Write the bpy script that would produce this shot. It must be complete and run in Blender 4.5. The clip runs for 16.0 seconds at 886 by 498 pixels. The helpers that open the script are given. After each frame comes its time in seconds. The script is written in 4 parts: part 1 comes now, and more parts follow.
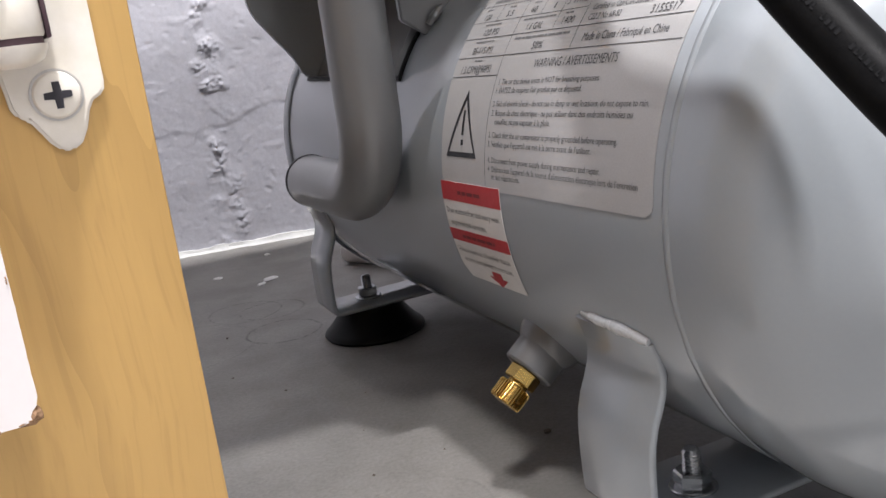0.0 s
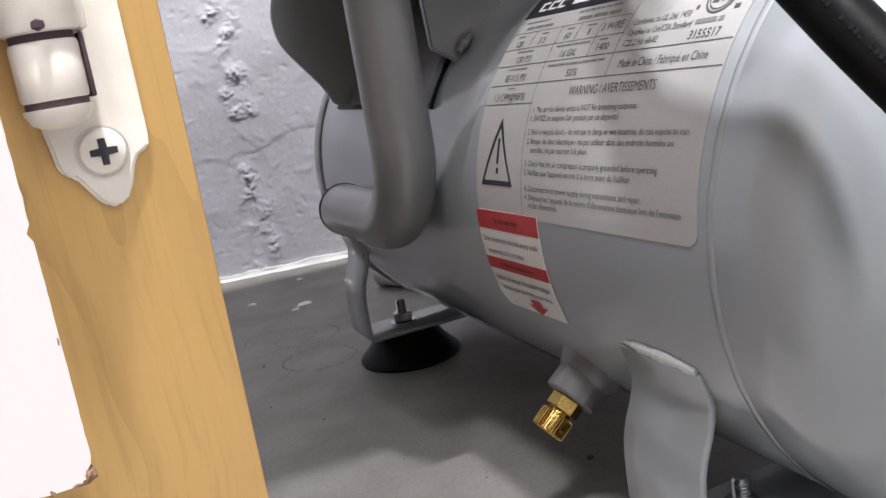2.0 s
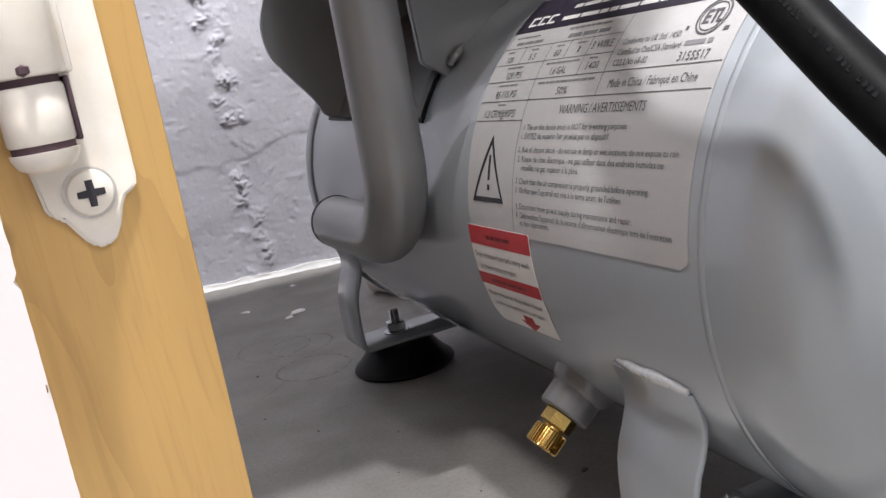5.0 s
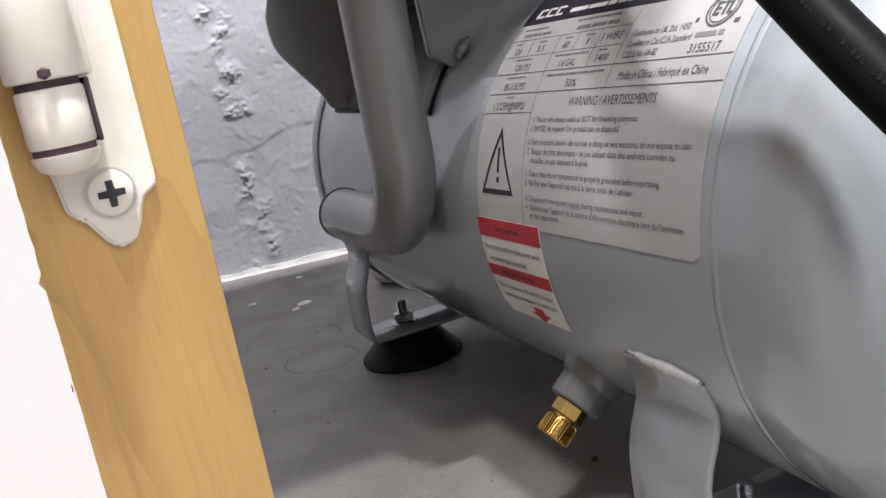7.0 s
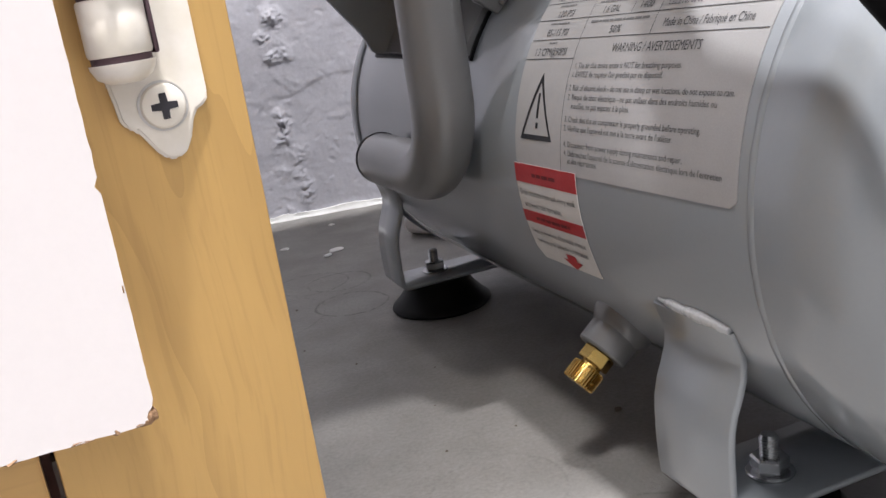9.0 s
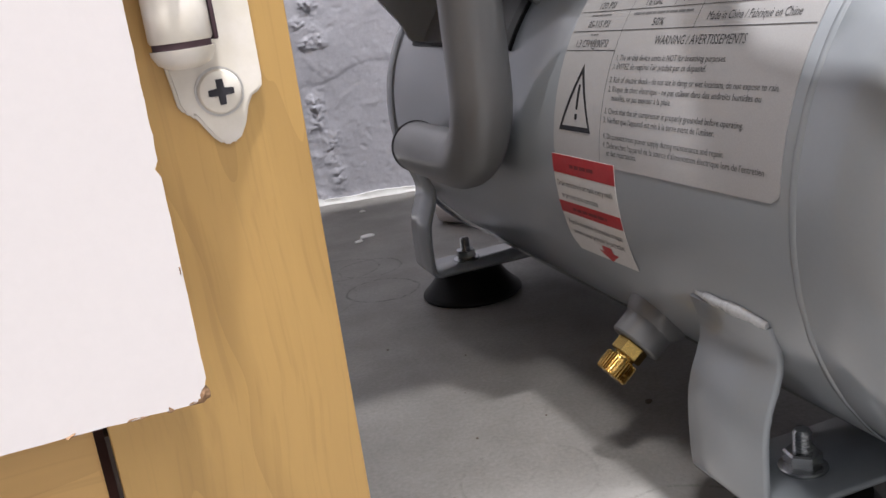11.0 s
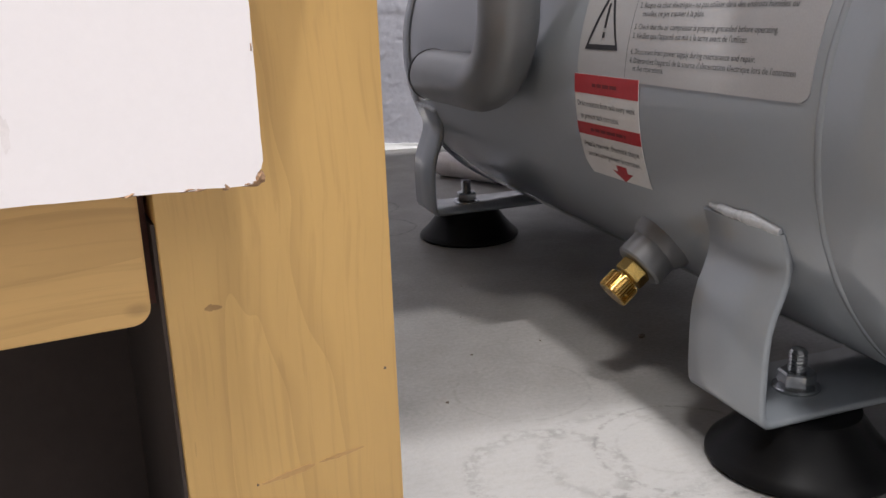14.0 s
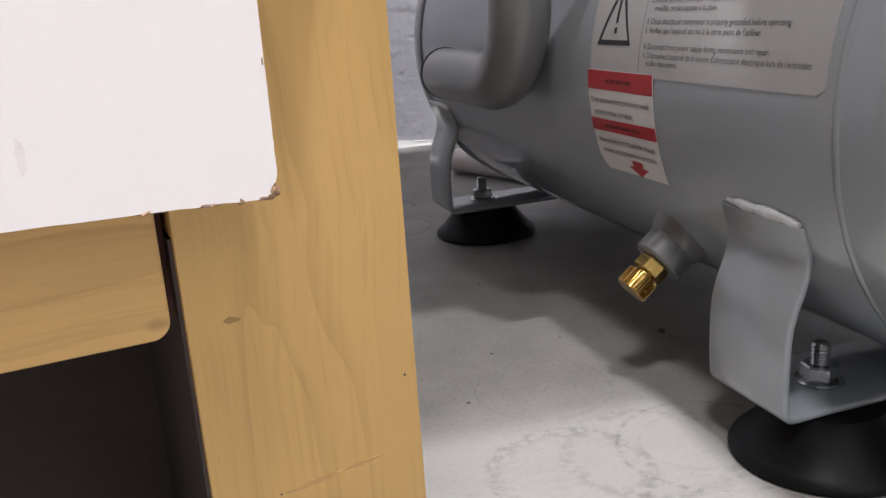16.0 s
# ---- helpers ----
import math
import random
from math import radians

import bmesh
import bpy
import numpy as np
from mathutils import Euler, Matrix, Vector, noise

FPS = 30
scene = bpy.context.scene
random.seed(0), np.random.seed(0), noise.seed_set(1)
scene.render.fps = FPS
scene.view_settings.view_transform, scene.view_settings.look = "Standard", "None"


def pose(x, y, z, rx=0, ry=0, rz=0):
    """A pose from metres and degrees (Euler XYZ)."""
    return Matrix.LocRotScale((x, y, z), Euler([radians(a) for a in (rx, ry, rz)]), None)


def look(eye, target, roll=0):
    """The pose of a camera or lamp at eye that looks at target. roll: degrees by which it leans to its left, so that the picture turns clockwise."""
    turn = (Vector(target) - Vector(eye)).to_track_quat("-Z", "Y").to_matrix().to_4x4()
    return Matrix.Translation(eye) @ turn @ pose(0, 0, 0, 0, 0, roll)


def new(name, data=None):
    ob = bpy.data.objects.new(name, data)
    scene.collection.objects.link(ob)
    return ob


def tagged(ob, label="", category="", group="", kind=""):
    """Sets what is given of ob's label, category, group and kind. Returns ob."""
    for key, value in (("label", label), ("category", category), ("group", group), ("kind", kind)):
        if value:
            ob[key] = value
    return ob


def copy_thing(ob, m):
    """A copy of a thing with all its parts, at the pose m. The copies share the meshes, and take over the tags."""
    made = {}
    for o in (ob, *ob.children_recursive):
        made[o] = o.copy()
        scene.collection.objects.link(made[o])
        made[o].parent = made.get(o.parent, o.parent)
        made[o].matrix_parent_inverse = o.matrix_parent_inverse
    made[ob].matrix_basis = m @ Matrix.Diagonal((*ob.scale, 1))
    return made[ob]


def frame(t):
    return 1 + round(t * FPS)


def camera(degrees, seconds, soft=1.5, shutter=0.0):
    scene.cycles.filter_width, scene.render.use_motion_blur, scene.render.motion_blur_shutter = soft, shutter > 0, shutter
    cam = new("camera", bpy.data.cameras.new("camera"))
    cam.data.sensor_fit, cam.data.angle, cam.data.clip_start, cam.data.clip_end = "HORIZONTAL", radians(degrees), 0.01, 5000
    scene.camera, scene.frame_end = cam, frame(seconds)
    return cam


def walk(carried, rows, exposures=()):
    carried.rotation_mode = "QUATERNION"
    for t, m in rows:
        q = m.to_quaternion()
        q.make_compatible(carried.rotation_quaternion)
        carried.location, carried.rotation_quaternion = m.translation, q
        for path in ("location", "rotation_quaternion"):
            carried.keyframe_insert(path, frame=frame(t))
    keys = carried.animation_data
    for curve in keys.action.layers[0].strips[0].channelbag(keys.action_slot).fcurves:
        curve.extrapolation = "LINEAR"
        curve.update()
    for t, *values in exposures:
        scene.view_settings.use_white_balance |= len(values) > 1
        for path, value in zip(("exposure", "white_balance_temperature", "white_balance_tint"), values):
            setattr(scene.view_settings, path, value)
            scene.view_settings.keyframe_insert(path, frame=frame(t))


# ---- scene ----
# ---- camera and walk ----
cam = camera(50.97, 16.0)
# seconds, eye x y z, turn x y z
ROWS = [
    (0.0, -0.2098, -0.1842, 0.1579, 76.23, 7.44, -25.32),
    (0.5, -0.2158, -0.1834, 0.1532, 76.55, 7.60, -25.09),
    (1.0, -0.2117, -0.1832, 0.1548, 76.71, 8.12, -24.33),
    (1.5, -0.2110, -0.1806, 0.1616, 76.92, 8.79, -23.87),
    (2.0, -0.2110, -0.1807, 0.1629, 77.28, 9.36, -24.02),
    (2.5, -0.2107, -0.1803, 0.1648, 77.36, 9.61, -24.23),
    (3.0, -0.2106, -0.1801, 0.1670, 77.30, 9.59, -24.42),
    (3.5, -0.2104, -0.1797, 0.1725, 76.83, 10.10, -24.43),
    (4.0, -0.2087, -0.1803, 0.1687, 77.20, 9.72, -24.42),
    (6.5, -0.2098, -0.1790, 0.1703, 76.45, 10.27, -24.59),
    (7.0, -0.2111, -0.1796, 0.1709, 76.30, 10.38, -24.51),
    (7.5, -0.2118, -0.1791, 0.1714, 76.11, 10.26, -24.39),
    (8.0, -0.2124, -0.1804, 0.1704, 76.23, 9.94, -24.14),
    (8.5, -0.2158, -0.1820, 0.1672, 76.36, 8.65, -23.52),
    (9.0, -0.2152, -0.1827, 0.1663, 74.27, 8.38, -22.08),
    (9.5, -0.2155, -0.1831, 0.1658, 73.09, 8.48, -21.09),
    (10.0, -0.2169, -0.1832, 0.1667, 73.17, 8.38, -20.67),
    (10.2, -0.2184, -0.1827, 0.1676, 73.26, 8.29, -20.66),
    (12.3, -0.2198, -0.1897, 0.1637, 74.73, 5.27, -19.24),
    (12.5, -0.2195, -0.1910, 0.1564, 74.48, 4.64, -19.27),
    (13.0, -0.2317, -0.1915, 0.1378, 74.85, 2.72, -20.14),
    (13.5, -0.2375, -0.1909, 0.1362, 74.26, 1.76, -20.66),
    (14.0, -0.2378, -0.1899, 0.1401, 73.60, 2.01, -20.20),
    (14.5, -0.2380, -0.1897, 0.1394, 73.44, 2.58, -19.53),
    (15.0, -0.2360, -0.1904, 0.1395, 73.34, 3.05, -19.23),
    (15.5, -0.2368, -0.1898, 0.1413, 73.25, 3.48, -19.50),
    (16.0, -0.2372, -0.1891, 0.1423, 73.24, 3.77, -19.60),
]
walk(cam, [(t, pose(x, y, z, rx, ry, rz)) for t, x, y, z, rx, ry, rz in ROWS],
     exposures=[(0.0, -0.05), (8.5, -0.07), (10.0, -0.20), (13.0, -0.29), (16.0, -0.30)])

# ---- world and light ----
world = bpy.data.worlds.new("world")
scene.world = world
world.use_nodes = True
world.node_tree.nodes["Background"].inputs[0].default_value = (0.8, 0.9, 1.0, 1)
world.node_tree.nodes["Background"].inputs[1].default_value = 0.003

# the back wall's turn, and a frame in which the room is square
WALL = -11.36
ROOM = Matrix.Rotation(radians(WALL), 4, "Z")
BACK = 0.5478        # distance of the back wall
CEIL = 2.35

# a small ceiling fitting with three tubes, in front of the machine
LAMP = Vector((-0.080, -0.450, CEIL - 0.07))
LAMP_TURN = Matrix.Rotation(radians(-5.0), 4, "Z")
TUBES = ((0.031, 62.0), (0.018, 22.0), (-0.040, 42.0))      # each tube's place across the fitting, and its watts
for across, watts in TUBES:
    lamp_data = bpy.data.lights.new("ceiling_tube_lamp", "AREA")
    lamp_data.shape, lamp_data.size, lamp_data.size_y = "RECTANGLE", 0.12, 0.009
    lamp_data.energy, lamp_data.color = watts, (0.965, 0.950, 0.965)
    lamp = new("ceiling_tube_lamp", lamp_data)
    lamp.matrix_world = Matrix.Translation(LAMP) @ LAMP_TURN @ Matrix.Translation((0, across, 0))

# two added, unseen fill panels on stands, beside and behind the walker: place, width, watts
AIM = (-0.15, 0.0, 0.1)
FILL_PANELS = ((Vector((-0.55, -0.70, 2.12)), 0.25, 32.0), (Vector((0.15, -1.60, 1.45)), 1.10, 5.0))
for at, width, watts in FILL_PANELS:
    panel_data = bpy.data.lights.new("added_fill_lamp", "AREA")
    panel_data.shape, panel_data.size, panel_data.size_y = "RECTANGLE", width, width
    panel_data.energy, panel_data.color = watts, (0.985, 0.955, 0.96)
    panel = new("added_fill_lamp", panel_data)
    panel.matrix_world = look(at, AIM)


# ---- materials ----
def node(nt, kind, **values):
    n = nt.nodes.new(kind)
    for k, v in values.items():
        if k in n.inputs:
            n.inputs[k].default_value = v
    return n


def mat(name, base, rough=0.5, metal=0.0, tint=None, amount=0.35, scale=60.0, fine=900.0, bump=0.15, depth=0.0004,
        stretch=(1, 1, 1), rough_var=0.1, coat=0.0, spec=0.5, grain=0.25, detail=5.0):
    """A surface with its colour varied at two scales, and fine relief."""
    m = bpy.data.materials.new(name)
    m.use_nodes = True
    nt = m.node_tree
    b = nt.nodes["Principled BSDF"]
    b.inputs["Metallic"].default_value = metal
    b.inputs["Coat Weight"].default_value = coat
    b.inputs["Coat Roughness"].default_value = 0.13
    b.inputs["Specular IOR Level"].default_value = spec
    co = node(nt, "ShaderNodeTexCoord")
    mp = node(nt, "ShaderNodeMapping", Scale=stretch)
    nt.links.new(co.outputs["Object"], mp.inputs["Vector"])
    n1 = node(nt, "ShaderNodeTexNoise", Scale=scale, Detail=detail, Roughness=0.55)
    n2 = node(nt, "ShaderNodeTexNoise", Scale=fine, Detail=3.0, Roughness=0.6)
    for n in (n1, n2):
        nt.links.new(mp.outputs[0], n.inputs["Vector"])
    ramp = node(nt, "ShaderNodeMapRange")
    ramp.interpolation_type = "SMOOTHSTEP"
    ramp.inputs["From Min"].default_value, ramp.inputs["From Max"].default_value = 0.25, 0.78
    nt.links.new(n1.outputs["Fac"], ramp.inputs["Value"])
    mul = node(nt, "ShaderNodeMath")
    mul.operation = "MULTIPLY"
    mul.inputs[1].default_value = amount
    nt.links.new(ramp.outputs[0], mul.inputs[0])
    mix = node(nt, "ShaderNodeMix")
    mix.data_type = "RGBA"
    mix.inputs["A"].default_value = (*base, 1)
    mix.inputs["B"].default_value = (*(tint or [c * 0.7 for c in base]), 1)
    nt.links.new(mul.outputs[0], mix.inputs["Factor"])
    mix2 = node(nt, "ShaderNodeMix")
    mix2.data_type = "RGBA"
    mix2.blend_type = "MULTIPLY"
    mix2.inputs["Factor"].default_value = grain
    nt.links.new(mix.outputs["Result"], mix2.inputs["A"])
    nt.links.new(n2.outputs["Fac"], mix2.inputs["B"])
    gain = node(nt, "ShaderNodeMix")
    gain.data_type = "RGBA"
    gain.blend_type = "MULTIPLY"
    gain.inputs["Factor"].default_value = 1.0
    gain.inputs["B"].default_value = (*[1 + grain * 0.56] * 3, 1)
    nt.links.new(mix2.outputs["Result"], gain.inputs["A"])
    nt.links.new(gain.outputs["Result"], b.inputs["Base Color"])
    rr = node(nt, "ShaderNodeMapRange")
    rr.inputs["To Min"].default_value, rr.inputs["To Max"].default_value = max(rough - rough_var, 0.02), rough + rough_var
    nt.links.new(n1.outputs["Fac"], rr.inputs["Value"])
    nt.links.new(rr.outputs[0], b.inputs["Roughness"])
    bp = node(nt, "ShaderNodeBump", Strength=bump, Distance=depth)
    nt.links.new(n2.outputs["Fac"], bp.inputs["Height"])
    nt.links.new(bp.outputs[0], b.inputs["Normal"])
    m["colour_node"] = gain.name
    return m


def wood(name, light, dark, along):
    """Pale maple veneer: long fine grain lines along one axis, with a few knots and darker pores."""
    m = mat(name, light, 0.42, tint=dark, amount=0.3, scale=9, fine=500, bump=0.1, grain=0.1,
            stretch=(1, 1, 0.12) if along == "z" else (0.12, 1, 1))
    nt = m.node_tree
    b = nt.nodes["Principled BSDF"]
    co = node(nt, "ShaderNodeTexCoord")
    warp = node(nt, "ShaderNodeTexNoise", Scale=14.0, Detail=2.0)
    nt.links.new(co.outputs["Object"], warp.inputs["Vector"])
    add = node(nt, "ShaderNodeMix")
    add.data_type = "RGBA"
    add.blend_type = "ADD"
    add.inputs["Factor"].default_value = 0.009
    nt.links.new(co.outputs["Object"], add.inputs["A"])
    nt.links.new(warp.outputs["Color"], add.inputs["B"])
    mp = node(nt, "ShaderNodeMapping", Scale=(850, 850, 3.2) if along == "z" else (3.2, 850, 850))
    nt.links.new(add.outputs["Result"], mp.inputs["Vector"])
    grain = node(nt, "ShaderNodeTexNoise", Scale=1.0, Detail=4.0, Roughness=0.55)
    nt.links.new(mp.outputs[0], grain.inputs["Vector"])
    rg = node(nt, "ShaderNodeMapRange")
    rg.inputs["From Min"].default_value, rg.inputs["From Max"].default_value = 0.53, 0.68
    nt.links.new(grain.outputs["Fac"], rg.inputs["Value"])
    sc = node(nt, "ShaderNodeMath")
    sc.operation = "MULTIPLY"
    sc.inputs[1].default_value = 0.2
    nt.links.new(rg.outputs[0], sc.inputs[0])
    mx = node(nt, "ShaderNodeMix")
    mx.data_type = "RGBA"
    nt.links.new(sc.outputs[0], mx.inputs["Factor"])
    nt.links.new(nt.nodes[m["colour_node"]].outputs["Result"], mx.inputs["A"])
    mx.inputs["B"].default_value = (*[c * 0.75 for c in dark], 1)
    # growth rings cut lengthwise: long thin contour lines
    rm = node(nt, "ShaderNodeMapping", Scale=(42, 42, 2.2) if along == "z" else (2.2, 42, 42))
    nt.links.new(add.outputs["Result"], rm.inputs["Vector"])
    rn = node(nt, "ShaderNodeTexNoise", Scale=1.0, Detail=1.5, Roughness=0.4)
    nt.links.new(rm.outputs[0], rn.inputs["Vector"])
    rings = node(nt, "ShaderNodeMath")
    rings.operation = "MULTIPLY"
    rings.inputs[1].default_value = 11.0
    nt.links.new(rn.outputs["Fac"], rings.inputs[0])
    saw = node(nt, "ShaderNodeMath")
    saw.operation = "FRACT"
    nt.links.new(rings.outputs[0], saw.inputs[0])
    line = node(nt, "ShaderNodeMapRange")
    line.inputs["From Min"].default_value, line.inputs["From Max"].default_value = 0.62, 1.0
    line.inputs["To Max"].default_value = 0.25
    nt.links.new(saw.outputs[0], line.inputs["Value"])
    mr = node(nt, "ShaderNodeMix")
    mr.data_type = "RGBA"
    nt.links.new(line.outputs[0], mr.inputs["Factor"])
    nt.links.new(mx.outputs["Result"], mr.inputs["A"])
    mr.inputs["B"].default_value = (*[c * 0.72 for c in dark], 1)
    mx = mr
    # small dark pin knots and short resin flecks
    vm = node(nt, "ShaderNodeMapping", Scale=(60, 60, 34) if along == "z" else (34, 60, 60))
    nt.links.new(co.outputs["Object"], vm.inputs["Vector"])
    vo = node(nt, "ShaderNodeTexVoronoi", Scale=1.0, Randomness=1.0)
    nt.links.new(vm.outputs[0], vo.inputs["Vector"])
    kr = node(nt, "ShaderNodeMapRange")
    kr.inputs["From Min"].default_value, kr.inputs["From Max"].default_value = 0.10, 0.04
    kr.inputs["To Max"].default_value = 0.4
    nt.links.new(vo.outputs["Distance"], kr.inputs["Value"])
    mk = node(nt, "ShaderNodeMix")
    mk.data_type = "RGBA"
    nt.links.new(kr.outputs[0], mk.inputs["Factor"])
    nt.links.new(mx.outputs["Result"], mk.inputs["A"])
    mk.inputs["B"].default_value = (*[c * 0.4 for c in dark], 1)
    nt.links.new(mk.outputs["Result"], b.inputs["Base Color"])
    return m


def concrete_floor():
    """Grey sealed concrete: cloudy tone, pits, fine scratches, and ring-shaped scuffs left by rubber feet."""
    m = mat("concrete", (0.248, 0.236, 0.223), 0.5, tint=(0.152, 0.145, 0.136), amount=0.75, scale=26, fine=560, bump=0.4, depth=0.0006, grain=0.5)
    nt = m.node_tree
    b = nt.nodes["Principled BSDF"]
    co = node(nt, "ShaderNodeTexCoord")
    wob = node(nt, "ShaderNodeTexNoise", Scale=35.0, Detail=3.0)
    nt.links.new(co.outputs["Object"], wob.inputs["Vector"])
    wv = node(nt, "ShaderNodeMix")
    wv.data_type = "RGBA"
    wv.blend_type = "ADD"
    wv.inputs["Factor"].default_value = 0.006
    nt.links.new(co.outputs["Object"], wv.inputs["A"])
    nt.links.new(wob.outputs["Color"], wv.inputs["B"])
    brk = node(nt, "ShaderNodeTexNoise", Scale=260.0, Detail=4.0, Roughness=0.7)
    nt.links.new(co.outputs["Object"], brk.inputs["Vector"])
    last = nt.nodes[m["colour_node"]].outputs["Result"]
    # pale front patch: sealer scrubbed off in short strokes, with the lit area painted in
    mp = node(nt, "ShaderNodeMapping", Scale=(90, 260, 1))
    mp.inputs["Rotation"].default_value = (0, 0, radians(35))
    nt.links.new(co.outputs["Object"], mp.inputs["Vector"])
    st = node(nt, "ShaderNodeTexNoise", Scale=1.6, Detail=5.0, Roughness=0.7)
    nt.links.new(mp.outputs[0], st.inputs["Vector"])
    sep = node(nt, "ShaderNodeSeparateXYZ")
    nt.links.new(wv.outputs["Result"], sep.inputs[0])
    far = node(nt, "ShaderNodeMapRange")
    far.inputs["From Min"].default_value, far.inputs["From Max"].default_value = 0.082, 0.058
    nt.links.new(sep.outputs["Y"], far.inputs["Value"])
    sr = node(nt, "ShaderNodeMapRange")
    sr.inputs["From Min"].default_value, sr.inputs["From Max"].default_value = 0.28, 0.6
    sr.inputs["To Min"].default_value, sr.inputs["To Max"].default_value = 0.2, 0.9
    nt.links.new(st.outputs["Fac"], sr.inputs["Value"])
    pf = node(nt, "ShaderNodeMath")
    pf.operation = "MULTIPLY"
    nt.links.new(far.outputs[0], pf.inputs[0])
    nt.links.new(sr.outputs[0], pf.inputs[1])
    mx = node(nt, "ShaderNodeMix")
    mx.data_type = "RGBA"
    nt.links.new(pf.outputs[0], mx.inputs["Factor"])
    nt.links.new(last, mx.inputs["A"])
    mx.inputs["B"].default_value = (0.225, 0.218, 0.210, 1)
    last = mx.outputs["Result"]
    # x, y, radius, half width of each scuff
    for x, y, r, w, dark in ((-0.0854, 0.0252, 0.0277, 0.0012, 0.5), (-0.130, 0.0288, 0.0220, 0.0042, 0.3), (-0.130, 0.0288, 0.0245, 0.0020, 0.3),
                             (-0.1134, 0.0825, 0.0235, 0.0010, 0.24), (-0.1031, 0.0283, 0.0255, 0.0034, 0.3), (-0.088, 0.028, 0.017, 0.0010, 0.2),
                             (-0.096, 0.318, 0.021, 0.0014, 0.9), (-0.090, 0.366, 0.019, 0.0013, 0.8), (-0.105, 0.375, 0.022, 0.0011, 0.7),
                             (-0.150, 0.330, 0.040, 0.0010, 0.5)):
        sub = node(nt, "ShaderNodeVectorMath")
        sub.operation = "DISTANCE"
        nt.links.new(wv.outputs["Result"], sub.inputs[0])
        sub.inputs[1].default_value = (x + 0.003, y + 0.003, 0.003)
        d = node(nt, "ShaderNodeMath")
        d.operation = "SUBTRACT"
        nt.links.new(sub.outputs["Value"], d.inputs[0])
        d.inputs[1].default_value = r
        a = node(nt, "ShaderNodeMath")
        a.operation = "ABSOLUTE"
        nt.links.new(d.outputs[0], a.inputs[0])
        near = node(nt, "ShaderNodeMapRange")
        near.inputs["From Min"].default_value, near.inputs["From Max"].default_value = w, 0.0
        nt.links.new(a.outputs[0], near.inputs["Value"])
        cut = node(nt, "ShaderNodeMapRange")
        cut.inputs["From Min"].default_value, cut.inputs["From Max"].default_value = 0.44, 0.56
        cut.inputs["To Max"].default_value = dark
        nt.links.new(brk.outputs["Fac"], cut.inputs["Value"])
        f = node(nt, "ShaderNodeMath")
        f.operation = "MULTIPLY"
        nt.links.new(near.outputs[0], f.inputs[0])
        nt.links.new(cut.outputs[0], f.inputs[1])
        mx = node(nt, "ShaderNodeMix")
        mx.data_type = "RGBA"
        nt.links.new(f.outputs[0], mx.inputs["Factor"])
        nt.links.new(last, mx.inputs["A"])
        mx.inputs["B"].default_value = (0.06, 0.058, 0.055, 1)
        last = mx.outputs["Result"]
    nt.links.new(last, b.inputs["Base Color"])
    return m


GREY_PAINT = mat("grey_enamel", (0.275, 0.298, 0.321), 0.32, 0.05, tint=(0.248, 0.270, 0.291), amount=0.25, scale=7, fine=700, bump=0.04, depth=0.0002, coat=1.0, grain=0.06, rough_var=0.02, detail=0.0)
GREY_PAINT.node_tree.nodes["Principled BSDF"].inputs["Coat Roughness"].default_value = 0.085
# darker copy of grey enamel, shade of handle, near mount and boss painted in
SHADED_GREY_PAINT = mat("shaded_grey_enamel", (0.140, 0.141, 0.145), 0.36, tint=(0.122, 0.123, 0.127), amount=0.35, scale=14, fine=700, bump=0.05, depth=0.0002, coat=0.6, grain=0.06)
PLASTER = mat("painted_plaster", (0.455, 0.452, 0.502), 0.6, tint=(0.395, 0.392, 0.436), amount=0.45, scale=25, fine=420, bump=0.2, depth=0.0004)
# unseen walls and ceiling take these greys, kept low to limit bounced light
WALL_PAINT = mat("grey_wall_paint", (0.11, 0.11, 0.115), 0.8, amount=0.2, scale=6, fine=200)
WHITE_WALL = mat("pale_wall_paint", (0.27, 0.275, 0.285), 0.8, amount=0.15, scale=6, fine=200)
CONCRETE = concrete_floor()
MAPLE = wood("maple_upright", (0.610, 0.378, 0.130), (0.46, 0.268, 0.085), "z")
MAPLE_RAIL = wood("maple_rail", (0.655, 0.405, 0.150), (0.50, 0.292, 0.096), "x")
MELAMINE = mat("white_melamine", (0.705, 0.664, 0.666), 0.35, tint=(0.68, 0.638, 0.640), amount=0.3, scale=20, fine=600, bump=0.04, grain=0.05)
SCUFFED = mat("scuffed_maple", (0.33, 0.19, 0.07), 0.55, tint=(0.40, 0.235, 0.088), amount=0.6, scale=400, fine=1500)
CHIPBOARD = mat("raw_chipboard", (0.34, 0.2, 0.11), 0.9, tint=(0.16, 0.09, 0.05), amount=0.9, scale=500, fine=1500, bump=0.8)
# board under and inside the cabinet, darkened to paint in the recess shade
SHADE_BOARD = mat("shade_dark_board", (0.060, 0.044, 0.038), 0.85, amount=0.5, scale=20, fine=300)
RED_BROWN = mat("red_brown_edge", (0.10, 0.035, 0.025), 0.7, amount=0.6, scale=90, fine=500)
HINGE_WHITE = mat("cream_hinge_paint", (0.79, 0.745, 0.695), 0.33, tint=(0.59, 0.52, 0.35), amount=0.35, scale=120, fine=900, bump=0.05, coat=0.3, grain=0.08)
GAP_DARK = mat("hinge_gap_dark", (0.06, 0.03, 0.04), 0.7, amount=0.5, scale=200)
SCREW_STEEL = mat("screw_steel", (0.62, 0.6, 0.58), 0.35, 0.6, amount=0.5, scale=300, fine=1500)
DIRT = mat("brown_dirt", (0.10, 0.078, 0.06), 0.9, amount=0.5, scale=500)
